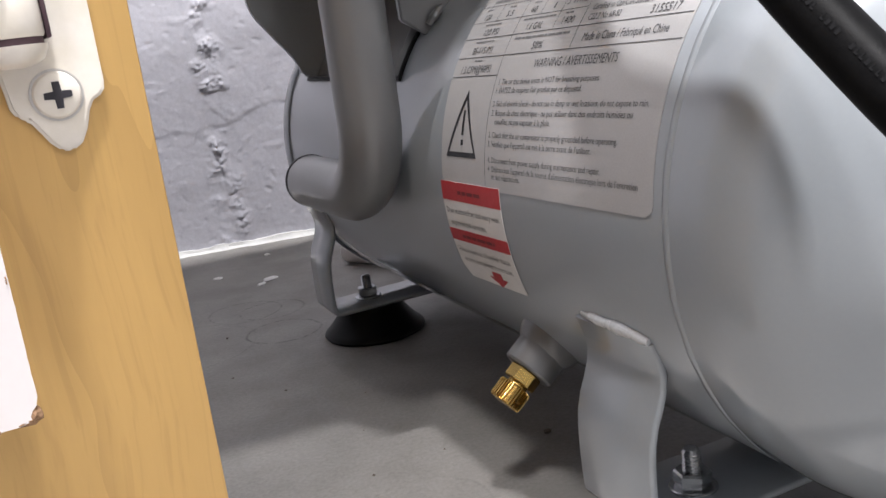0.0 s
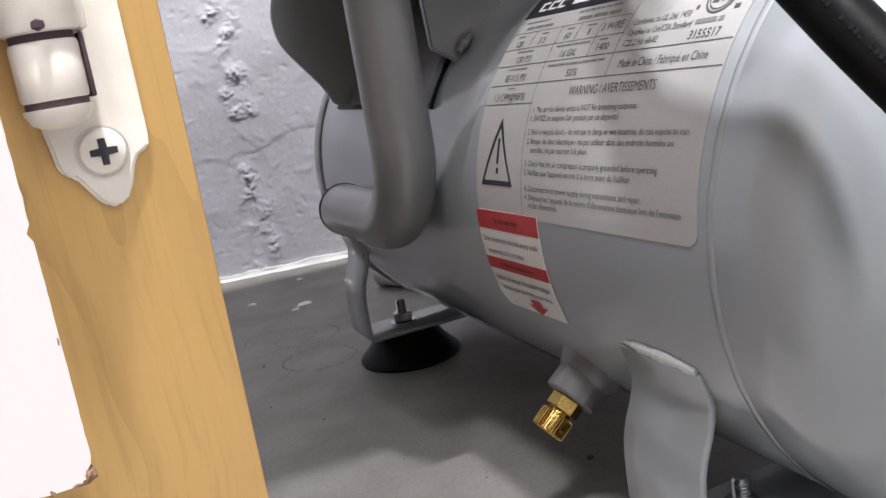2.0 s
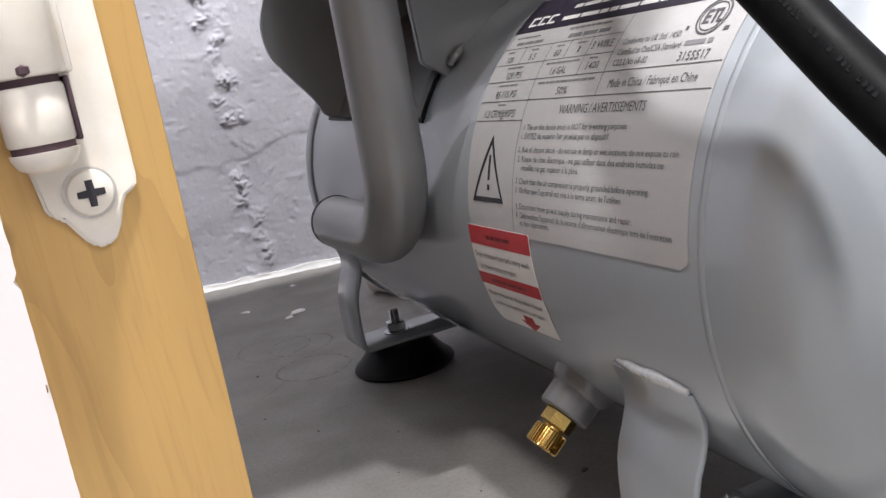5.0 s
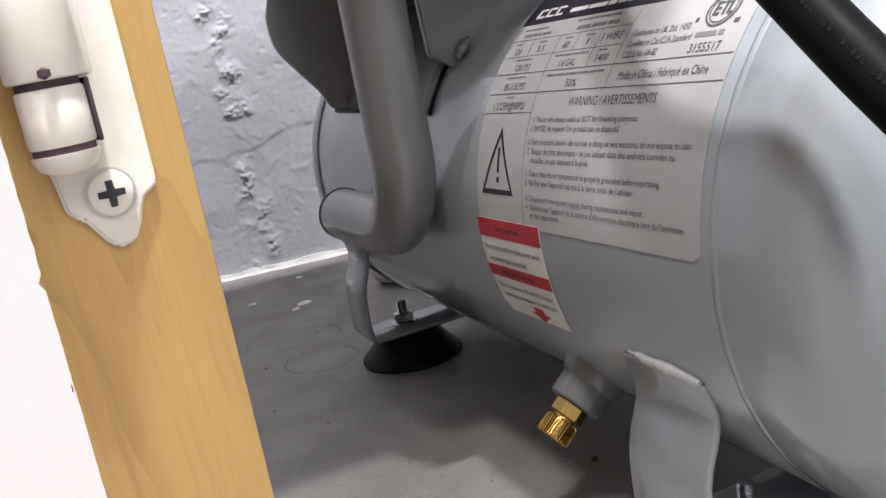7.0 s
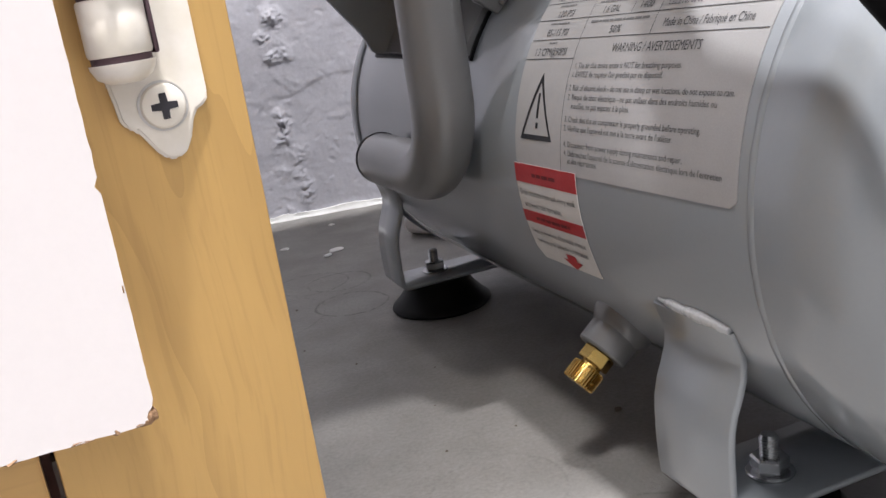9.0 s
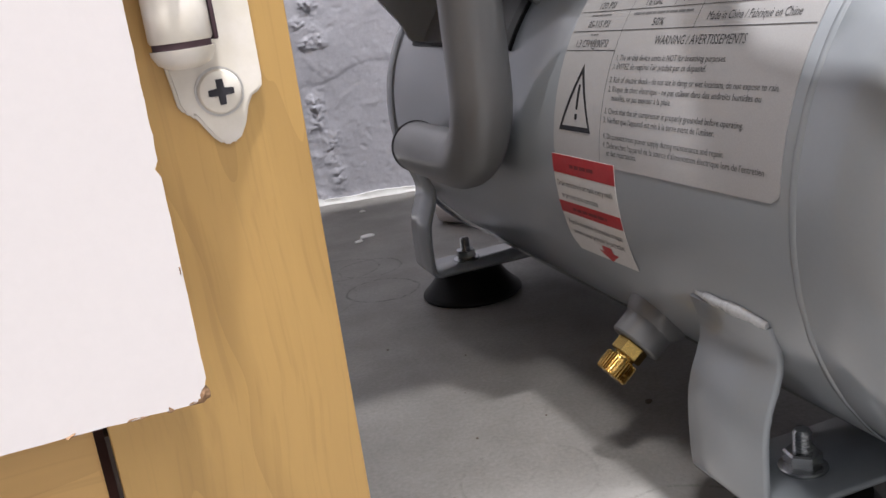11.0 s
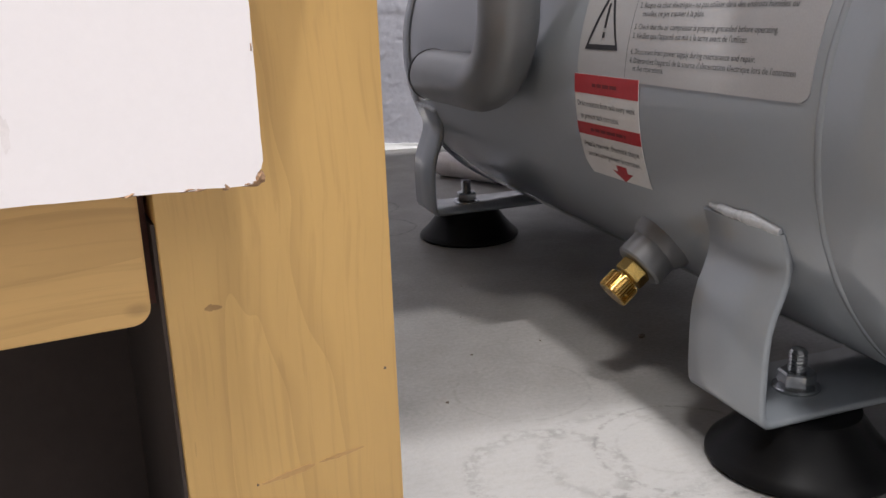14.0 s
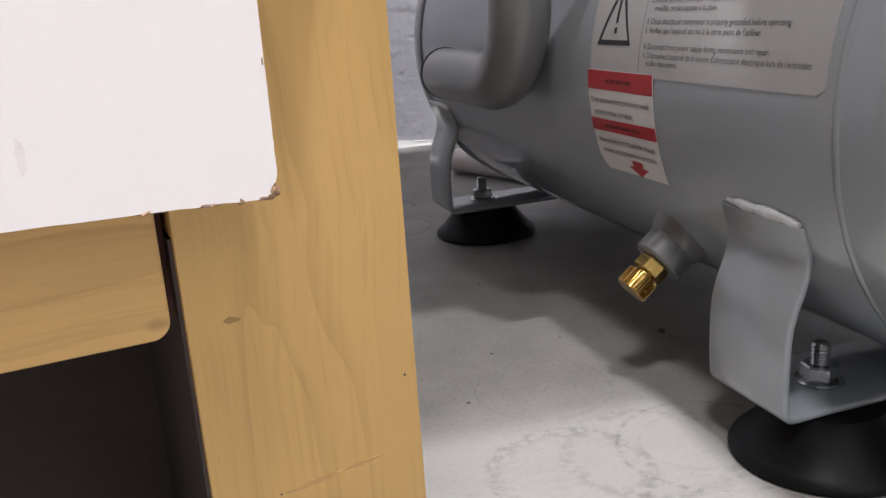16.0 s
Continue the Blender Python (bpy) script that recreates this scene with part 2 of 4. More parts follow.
SLOT_DARK = mat("screw_recess", (0.02, 0.018, 0.025), 0.6, amount=0.4, scale=300)
RUBBER = mat("black_rubber", (0.004, 0.004, 0.0045), 0.4, tint=(0.008, 0.008, 0.008), amount=0.5, spec=0.12, scale=120, fine=900, bump=0.08)
CORD = mat("black_cord_rubber", (0.004, 0.004, 0.0045), 0.5, tint=(0.008, 0.008, 0.008), amount=0.6, spec=0.05, scale=200, fine=1200, bump=0.1)
CORD_MARK = mat("worn_cord_rubber", (0.009, 0.009, 0.010), 0.6, amount=0.5, spec=0.06, scale=300)
ZINC = mat("zinc_steel", (0.60, 0.61, 0.62), 0.22, 1.0, tint=(0.46, 0.47, 0.48), amount=0.7, scale=250, fine=1500)
BRASS = mat("brass", (0.50, 0.345, 0.115), 0.24, 1.0, tint=(0.55, 0.35, 0.1), amount=0.6, scale=300, fine=1800)
LABEL = mat("silver_grey_label", (0.365, 0.360, 0.362), 0.36, tint=(0.340, 0.335, 0.337), amount=0.4, scale=150, fine=2600, bump=0.06, depth=0.0001)
INK = mat("black_ink", (0.02, 0.02, 0.024), 0.5, amount=0.4, scale=600)
GREY_INK = mat("grey_ink", (0.07, 0.07, 0.075), 0.5, amount=0.4, scale=600)
MID_INK = mat("faded_grey_ink", (0.17, 0.17, 0.175), 0.5, amount=0.4, scale=600)
PALE_INK = mat("pale_print", (0.6, 0.6, 0.6), 0.5, amount=0.3, scale=600)
BLACK_BAND = mat("black_label_band", (0.022, 0.018, 0.03), 0.4, amount=0.4, scale=200)
RED = mat("red_label", (0.40, 0.020, 0.026), 0.42, tint=(0.34, 0.016, 0.022), amount=0.4, scale=150)
RED_DARK = mat("dark_red_print", (0.16, 0.012, 0.015), 0.45, amount=0.4, scale=300)
STICKER = mat("white_sticker", (0.64, 0.628, 0.615), 0.42, amount=0.2, scale=150, fine=2000)
WELD = mat("painted_weld", (0.52, 0.535, 0.55), 0.28, tint=(0.42, 0.43, 0.45), amount=0.6, scale=400, fine=1500, bump=0.3, coat=0.3)
PVC = mat("white_plastic_pipe", (0.78, 0.75, 0.73), 0.35, tint=(0.6, 0.5, 0.48), amount=0.5, scale=60)
CHIP_PAINT = mat("white_paint_fleck", (0.8, 0.8, 0.79), 0.6, amount=0.3, scale=200)
LAMP_GLOW = bpy.data.materials.new("lamp_diffuser")
LAMP_GLOW.use_nodes = True
LAMP_GLOW.node_tree.nodes["Principled BSDF"].inputs["Emission Color"].default_value = (1, 0.97, 0.95, 1)
LAMP_GLOW.node_tree.nodes["Principled BSDF"].inputs["Emission Strength"].default_value = 2.0


# ---- mesh helpers ----
def finish(bm, smooth=35):
    bmesh.ops.recalc_face_normals(bm, faces=bm.faces)
    for f in bm.faces:
        f.smooth = True
    for e in bm.edges:
        if len(e.link_faces) == 2 and e.calc_face_angle(0) > radians(smooth):
            e.smooth = False
    return bm


def part(name, bm, material, parent=None, label="", m=None, smooth=35):
    """Links a bmesh as one mesh object, under a thing or a part."""
    finish(bm, smooth)
    me = bpy.data.meshes.new(name)
    bm.to_mesh(me)
    bm.free()
    me.materials.append(material)
    ob = new(name, me)
    if parent:
        ob.parent = parent
    if m is not None:
        ob.matrix_basis = m
    if label:
        ob["label"] = label
    return ob


def empty(name, m=None):
    ob = new(name)
    ob.empty_display_size = 0.02
    if m is not None:
        ob.matrix_basis = m
    return ob


def box(x0, x1, y0, y1, z0, z1, bevel=0.0, segments=2):
    bm = bmesh.new()
    bmesh.ops.create_cube(bm, size=1, matrix=Matrix.LocRotScale(((x0 + x1) / 2, (y0 + y1) / 2, (z0 + z1) / 2), None, (x1 - x0, y1 - y0, z1 - z0)))
    if bevel:
        bmesh.ops.bevel(bm, geom=bm.edges[:], offset=bevel, segments=segments, affect="EDGES", profile=0.5)
    return bm


def revolve(profile, steps=64, m=None):
    """Turns a profile of (radius, height) round z; ends at radius 0 are closed to a point."""
    bm = bmesh.new()
    rings = []
    for r, z in profile:
        if r < 1e-6:
            rings.append([bm.verts.new((0, 0, z))])
        else:
            rings.append([bm.verts.new((r * math.cos(2 * math.pi * i / steps), r * math.sin(2 * math.pi * i / steps), z)) for i in range(steps)])
    for a, b in zip(rings, rings[1:]):
        for i in range(steps):
            j = (i + 1) % steps
            q = [a[i % len(a)], a[j % len(a)], b[j % len(b)], b[i % len(b)]]
            q = list(dict.fromkeys(q))
            if len(q) > 2:
                bm.faces.new(q)
    if m is not None:
        bm.transform(m)
    return bm


def smooth_path(points, n):
    """Evenly spread points along a Catmull-Rom curve."""
    p = [Vector(q) for q in points]
    p = [2 * p[0] - p[1]] + p + [2 * p[-1] - p[-2]]
    out = []
    for i in range(1, len(p) - 2):
        for k in range(n):
            t = k / n
            a, b, c, d = p[i - 1:i + 3]
            out.append(0.5 * ((2 * b) + (c - a) * t + (2 * a - 5 * b + 4 * c - d) * t * t + (3 * b - a - 3 * c + d) * t ** 3))
    return out + [p[-2]]


def tube(path, radius, sides=24, caps=True):
    bm = bmesh.new()
    rings, up = [], Vector((0.3, 0.5, 0.8)).normalized()
    for i, p in enumerate(path):
        d = (path[min(i + 1, len(path) - 1)] - path[max(i - 1, 0)]).normalized()
        u = (up - d * up.dot(d)).normalized()
        v = d.cross(u)
        up = u
        r = radius(i / (len(path) - 1)) if callable(radius) else radius
        rings.append([bm.verts.new(p + r * (math.cos(2 * math.pi * k / sides) * u + math.sin(2 * math.pi * k / sides) * v)) for k in range(sides)])
    for a, b in zip(rings, rings[1:]):
        for k in range(sides):
            bm.faces.new((a[k], a[(k + 1) % sides], b[(k + 1) % sides], b[k]))
    if caps:
        bm.faces.new(rings[0][::-1])
        bm.faces.new(rings[-1])
    return bm


def extrude_outline(points, thick, axis="y", bevel=0.0):
    """A flat plate from its outline in two axes, given a thickness along the third."""
    bm = bmesh.new()
    at = {"y": lambda a, b: (a, 0, b), "z": lambda a, b: (a, b, 0), "x": lambda a, b: (0, a, b)}[axis]
    f = bm.faces.new([bm.verts.new(at(a, b)) for a, b in points])
    r = bmesh.ops.extrude_face_region(bm, geom=[f])
    d = {"y": (0, thick, 0), "z": (0, 0, thick), "x": (thick, 0, 0)}[axis]
    bmesh.ops.translate(bm, vec=d, verts=[v for v in r["geom"] if isinstance(v, bmesh.types.BMVert)])
    if bevel:
        bmesh.ops.recalc_face_normals(bm, faces=bm.faces)
        bmesh.ops.bevel(bm, geom=[e for e in bm.edges if e.calc_face_angle(0) > 0.6], offset=bevel, segments=2, affect="EDGES")
    return bm


def strip(profile, y0, y1, thick, cuts=6):
    """A bent metal strip: a centre line in x and z, a width along y and a thickness."""
    bm = bmesh.new()
    n = len(profile)
    normals = []
    for i in range(n):
        a, b = profile[max(i - 1, 0)], profile[min(i + 1, n - 1)]
        d = Vector((b[0] - a[0], b[1] - a[1])).normalized()
        normals.append(Vector((-d.y, d.x)))
    w = thick / 2
    grid = []
    soft = min(0.0007, w * 0.7)
    section = [(y0 + soft, -w), (y1 - soft, -w), (y1, -w + soft), (y1, w - soft), (y1 - soft, w), (y0 + soft, w), (y0, w - soft), (y0, -w + soft)]
    for (x, z), nn in zip(profile, normals):
        grid.append([bm.verts.new((x + nn.x * o, y, z + nn.y * o)) for y, o in section])
    for a, b in zip(grid, grid[1:]):
        for k in range(8):
            bm.faces.new((a[k], a[(k + 1) % 8], b[(k + 1) % 8], b[k]))
    bm.faces.new(grid[0])
    bm.faces.new(grid[-1][::-1])
    return bm


def jitter(bm, size, scale, seed=0.0):
    for v in bm.verts:
        v.co += size * noise.noise_vector(v.co * scale + Vector((seed, 0, 0)))
    return bm


# ---- the room ----
def spread(edges, dense, step):
    """Positions from coarse edges, filled finely within the dense stretch."""
    a, b = dense
    return sorted({*edges, *[a + (b - a) * i / round((b - a) / step) for i in range(round((b - a) / step) + 1)]})


def rough_wall():
    xs = spread((-1.4, -0.9, -0.6, 0.5, 0.9, 1.6), (-0.42, 0.10), 0.0011)
    zs = spread((0.0, 0.6, 1.2, CEIL), (0.0, 0.36), 0.0011)
    bm = bmesh.new()
    grid = []
    for z in zs:
        row = []
        for x in xs:
            d = 0.0
            if -0.42 < x < 0.10 and z < 0.36:
                p = Vector((x, z, 0.0))
                d = 0.0014 * noise.noise(p * 18) + 0.0003 * noise.noise(p * 60) + 0.00015 * noise.noise(p * 240)
                d += 0.0010 * max(0.0, noise.noise(p * 95 + Vector((3, 8, 0))) - 0.3) + 0.0011 * max(0.0, noise.noise(p * 260 + Vector((1, 5, 0))) - 0.36) - 0.0016 * max(0.0, noise.noise(p * 150 + Vector((7, 2, 0))) - 0.36)
                # a patched vertical seam of crusty filler, broken in the middle
                c = x + 0.173 + 0.010 * noise.noise(Vector((z * 14, 3.1, 0))) + 0.004 * noise.noise(Vector((z * 60, 1.0, 0)))
                w = 0.015 + 0.006 * noise.noise(Vector((z * 25, 9.0, 0)))
                k = max(0.0, 1 - (c / w) ** 2) * (0.25 if 0.097 < z < 0.128 else 1.0)
                crust = max(0.0, noise.noise(p * 70 + Vector((2, 4, 0))) + 0.32)
                d += k * crust * (0.0013 + 0.0034 * abs(noise.noise(p * 130)) + 0.0054 * abs(noise.noise(p * 300)))
                # a shallow ragged ledge running sideways from it
                q = z - (0.104 + 0.016 * noise.noise(Vector((x * 14, 1.7, 0))) + 0.006 * noise.noise(Vector((x * 70, 4.0, 0))) + (0.12 * (x + 0.17) if x > -0.17 else 0))
                d += 0.0006 / (1 + math.exp(max(-30, min(30, -q / 0.0008))))
            row.append(bm.verts.new((x, BACK - d, z)))
        grid.append(row)
    for a, b in zip(grid, grid[1:]):
        for i in range(len(xs) - 1):
            bm.faces.new((a[i], a[i + 1], b[i + 1], b[i]))
    # the wall's thickness behind the plaster
    back = [bm.verts.new((x, BACK + 0.12, z)) for x, z in ((xs[0], 0), (xs[-1], 0), (xs[-1], CEIL), (xs[0], CEIL))]
    bm.faces.new(back)
    return bm


wall = part("wall_north", rough_wall(), PLASTER, m=ROOM, smooth=80)
tagged(wall, "rough lumpy plaster wall painted pale grey", "wall", kind="structure")


def room_box(name, x0, x1, y0, y1, z0, z1, material, label, category):
    return tagged(part(name, box(x0, x1, y0, y1, z0, z1), material, m=ROOM), label, category, kind="structure")


room_box("wall_south", -1.4, 1.6, -2.02, -1.90, 0, CEIL, WHITE_WALL, "plain pale grey painted wall", "wall")
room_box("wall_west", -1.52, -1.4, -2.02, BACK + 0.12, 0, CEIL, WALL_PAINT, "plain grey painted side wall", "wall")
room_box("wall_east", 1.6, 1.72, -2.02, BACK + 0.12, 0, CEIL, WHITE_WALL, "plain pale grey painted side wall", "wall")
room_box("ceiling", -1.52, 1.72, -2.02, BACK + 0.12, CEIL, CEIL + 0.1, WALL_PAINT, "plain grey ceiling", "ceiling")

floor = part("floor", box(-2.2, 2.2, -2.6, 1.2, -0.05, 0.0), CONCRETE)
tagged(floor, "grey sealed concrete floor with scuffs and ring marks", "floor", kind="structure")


def paint_line():
    """A ragged bead of white paint where wall and floor meet."""
    bm = bmesh.new()
    rows = []
    n = 260
    for i in range(n + 1):
        x = -0.42 + 0.62 * i / n
        h = 0.0045 + 0.0022 * noise.noise(Vector((x * 45, 0.3, 0))) + 0.001 * noise.noise(Vector((x * 190, 2.0, 0)))
        o = 0.0042 + 0.0018 * noise.noise(Vector((x * 60, 5.0, 0))) + 0.0014 * noise.noise(Vector((x * 220, 8.0, 0)))
        rows.append([bm.verts.new((x, BACK + 0.004, h)), bm.verts.new((x, BACK - 0.0022, h)), bm.verts.new((x, BACK - o * 0.6, h * 0.45)),
                     bm.verts.new((x, BACK - o, 0.0002)), bm.verts.new((x, BACK + 0.004, 0.0002))])
    for a, b in zip(rows, rows[1:]):
        for k in range(5):
            bm.faces.new((a[k], a[(k + 1) % 5], b[(k + 1) % 5], b[k]))
    bm.faces.new(rows[0])
    bm.faces.new(rows[-1][::-1])
    return bm


tagged(part("trim", paint_line(), CHIP_PAINT, m=ROOM), "ragged bead of white paint along the wall base", "trim", kind="structure")

light = empty("ceiling_light", Matrix.Translation(LAMP) @ LAMP_TURN)
tagged(light, "small white ceiling light with three tubes, switched on", "ceiling light")
part("housing", box(-0.15, 0.15, -0.06, 0.06, 0.012, 0.07, 0.006), WALL_PAINT, light)
for across, watts in TUBES:
    part("light_tube", box(-0.06, 0.06, across - 0.0045, across + 0.0045, 0.004, 0.012, 0.002), LAMP_GLOW, light)

# an added, unseen board overhead, whose front edge shades the floor
shelf = empty("added_shade_board", pose(-0.135, -0.231, 1.40, 0, 0, -5.0))
tagged(shelf, "added unseen maple board on steel ceiling rods, shading the floor", "shelf")
part("board", box(-1.0, 1.2, 0.0, 0.180, 0.0, 0.018, 0.001), MAPLE_RAIL, shelf)
for x in (-0.9, 1.1):
    for y in (0.02, 0.145):
        part("rod", tube([Vector((x, y, 0.01)), Vector((x, y, 0.5)), Vector((x, y, CEIL - 1.40))], 0.004, 12), ZINC, shelf)


# bodies of the two added fill panels, which stand out of view
for at, width, watts in FILL_PANELS:
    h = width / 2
    added_fill_panel = empty("added_fill_panel", look(at, AIM))
    tagged(added_fill_panel, "added unseen square fill panel on a stand, switched on", "panel light", group="light panels on stands")
    part("panel_frame", box(-h - 0.025, h + 0.025, -h - 0.025, h + 0.025, 0.012, 0.03, 0.003), WALL_PAINT, added_fill_panel)
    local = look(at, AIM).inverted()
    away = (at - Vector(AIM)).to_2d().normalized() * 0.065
    part("stand_pole", tube([local @ Vector((at.x + away.x, at.y + away.y, z)) for z in (0.0, 0.6, at.z)], 0.012, 16), WALL_PAINT, added_fill_panel)
    part("panel_diffuser", box(-h, h, -h, h, 0.004, 0.012, 0.001), LAMP_GLOW, added_fill_panel)


def fleck(x, y, sx, sy, turn, seed):
    bm = bmesh.new()
    ring = []
    for i in range(14):
        a = 2 * math.pi * i / 14
        r = 1 + 0.5 * noise.noise(Vector((math.cos(a) * 1.4, math.sin(a) * 1.4, seed)))
        ring.append((sx * r * math.cos(a), sy * r * math.sin(a)))
    low = [bm.verts.new((p, q, 0)) for p, q in ring]
    top = [bm.verts.new((p * 0.85, q * 0.85, 0.0006)) for p, q in ring]
    for i in range(14):
        bm.faces.new((low[i], low[(i + 1) % 14], top[(i + 1) % 14], top[i]))
    bm.faces.new(top)
    bm.faces.new(low[::-1])
    ob = part("paint_fleck", bm, CHIP_PAINT, m=pose(x, y, 0.0002, 0, 0, turn))
    return tagged(ob, "small flat fleck of white paint on the floor", "paint fleck", group="paint flecks on the floor")


for spec in ((-0.0700, 0.4430, 0.0062, 0.0045, 20, 1.0), (-0.0790, 0.4330, 0.0042, 0.0024, 40, 2.0), (-0.1000, 0.4780, 0.0038, 0.003, 0, 3.0),
             (-0.0530, 0.5200, 0.0022, 0.003, 0, 4.0)):
    fleck(*spec)
crumb = part("dirt_crumb", jitter(revolve([(0, 0), (0.0016, 0.0003), (0.0012, 0.0010), (0, 0.0013)], 10), 0.0006, 700), DIRT, m=pose(-0.0502, 0.1066, 0.0001))
tagged(crumb, "tiny brown crumb of dirt on the floor", "crumb", group="crumbs on the floor")
for x, y, size, turn in ((-0.121, 0.226, 0.4, 30), (-0.138, 0.262, 0.35, 80), (-0.092, 0.196, 0.3, 10), (-0.118, 0.118, 0.35, 140), (-0.141, 0.083, 0.4, 60), (-0.107, 0.158, 0.25, 200),
                         (-0.126, 0.330, 0.5, 15), (-0.088, 0.120, 0.3, 75)):
    copy_thing(crumb, pose(x, y, 0.0001, 0, 0, turn) @ Matrix.Scale(size, 4))

# ---- white pipe lying behind the tank ----
pipe = empty("plastic_pipe", pose(0.02, 0.374, 0.0088))
tagged(pipe, "short white plastic pipe lying on the concrete floor", "pipe")
pa, pb = Vector((-0.030, 0.060, 0)), Vector((0.045, -0.090, 0))
part("pipe_body", tube([pa, pa.lerp(pb, 0.5), pb], 0.0085, 28), PVC, pipe)
part("pipe_collar", tube([pa - Vector((0.002, -0.004, 0)), pa.lerp(pb, 0.06)], 0.0087, 28), PVC, pipe)

# ---- the cabinet ----
cabinet = empty("cabinet", pose(-0.1884, -0.0210, 0, 0, 0, 5.3))
tagged(cabinet, "maple cabinet with a chipped white door, standing on the floor", "cabinet")
part("stile", box(-0.0440, 0, 0, 0.019, 0.0, 0.80, 0.0007), MAPLE, cabinet, "pale maple upright of the face frame")


def rail_shape():
    x0, x1, z0, z1, r = -0.52, -0.0464, 0.0822, 0.1180, 0.0035
    pts = [(x0, z1), (x0, z0)] + [(x1 - r + r * math.sin(a), z0 + r - r * math.cos(a)) for a in [radians(9 * k) for k in range(11)]] + [(x1, z1)]
    return extrude_outline(pts, 0.019, "y", 0.0004)


part("rail", rail_shape(), MAPLE_RAIL, cabinet, "maple bottom rail with a rounded corner")
part("rail_end", box(-0.0464, -0.0447, 0.006, 0.016, 0.084, 0.13), RED_BROWN, cabinet, "dark red-brown filler in the gap")
# thin dark sheet in place of shade on the upright's inner side
part("inner_side_shade", box(-0.0447, -0.0440, 0.0010, 0.14, 0.0, 0.10), SHADE_BOARD, cabinet, "dark sheet for the shade on the upright's inner side")
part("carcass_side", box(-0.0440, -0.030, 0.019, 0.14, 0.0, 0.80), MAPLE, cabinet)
part("bottom_panel", box(-0.60, -0.0440, 0.019, 0.14, 0.10, 0.115), SHADE_BOARD, cabinet)
part("toe_board", box(-0.60, -0.0433, 0.075, 0.09, 0.0, 0.10), SHADE_BOARD, cabinet, "recessed board under the cabinet, darkened for its shade")
part("far_stile", box(-0.60, -0.52, 0, 0.019, 0.0, 0.80, 0.0007), MAPLE, cabinet)
part("worktop", box(-0.60, 0.0, -0.022, 0.14, 0.80, 0.83, 0.002), MAPLE_RAIL, cabinet, "maple worktop")
part("back_panel", box(-0.60, -0.0433, 0.13, 0.14, 0.115, 0.80), SHADE_BOARD, cabinet)


def door_shape():
    bm = bmesh.new()
    x0, x1, y0, y1, z0, z1 = -0.50, -0.0283, -0.0175, -0.0015, 0.1103, 0.78
    low = z0 - 0.032 * (x1 + 0.078)      # the free corner hangs a little lower
    # outline with worn nicks along the lower edge and the free edge
    pts = [(x0, z1), (x0, z0)]
    for i in range(1, 150):
        x = x0 + (x1 - x0) * i / 150
        pts.append((x, z0 - 0.032 * max(0.0, x + 0.078) + 0.0003 * noise.noise(Vector((x * 300, 0, 0))) + (0.0007 if noise.noise(Vector((x * 140, 4, 0))) > 0.42 else 0)))
    pts += [(x1 - 0.0022, low + 0.0002), (x1 - 0.0013, low + 0.0007), (x1 - 0.0012, low + 0.0018), (x1 - 0.0004, low + 0.0026)]
    for i in range(1, 60):
        z = low + 0.0026 + 0.075 * i / 60
        pts.append((x1 + 0.0002 * noise.noise(Vector((z * 400, 9, 0))) - (0.0006 if noise.noise(Vector((z * 120, 2, 0))) > 0.45 else 0), z))
    pts.append((x1, z1))
    f = bm.faces.new([bm.verts.new((a, y0, b)) for a, b in pts])
    r = bmesh.ops.extrude_face_region(bm, geom=[f])
    bmesh.ops.translate(bm, vec=(0, y1 - y0, 0), verts=[v for v in r["geom"] if isinstance(v, bmesh.types.BMVert)])
    return bm


def scuff(points, w, seed, material, label):
    """A thin worn mark on the upright's face, drawn along a line of x and z."""
    bm = bmesh.new()
    rows = []
    path = smooth_path([(x, 0, z) for x, z in points], 10)
    for i, p in enumerate(path):
        t = i / (len(path) - 1)
        k = w * (0.25 + math.sin(math.pi * min(max(t, 0.03), 0.97))) * (1 + 0.5 * noise.noise(Vector((t * 9, seed, 0))))
        rows.append([bm.verts.new((p.x, y, p.z + o)) for y, o in ((-0.00004, -k), (-0.00004, k), (0.0004, k), (0.0004, -k))])
    for a, b in zip(rows, rows[1:]):
        for k in range(4):
            bm.faces.new((a[k], a[(k + 1) % 4], b[(k + 1) % 4], b[k]))
    bm.faces.new(rows[0])
    bm.faces.new(rows[-1][::-1])
    return part("scuff", bm, material, cabinet, label)


scuff([(-0.0300, 0.0452), (-0.0220, 0.0462), (-0.0190, 0.0466)], 0.0005, 1.0, SCUFFED, "faint brown scuff")
scuff([(-0.0180, 0.0468), (-0.0140, 0.0472), (-0.0085, 0.0478)], 0.0003, 2.0, SCUFFED, "faint brown scuff")
scuff([(-0.0372, 0.0832), (-0.0360, 0.0833), (-0.0340, 0.0831)], 0.0005, 3.0, SCUFFED, "faint brown scuff")
scuff([(-0.0031, 0.0640), (-0.0028, 0.0641), (-0.0025, 0.0640)], 0.00025, 4.0, DIRT, "small dark speck")
scuff([(-0.0310, 0.0452), (-0.0308, 0.0453), (-0.0305, 0.0452)], 0.00022, 5.0, DIRT, "small dark speck")
door = part("door", door_shape(), MELAMINE, cabinet, "white melamine door with a chipped lower corner")


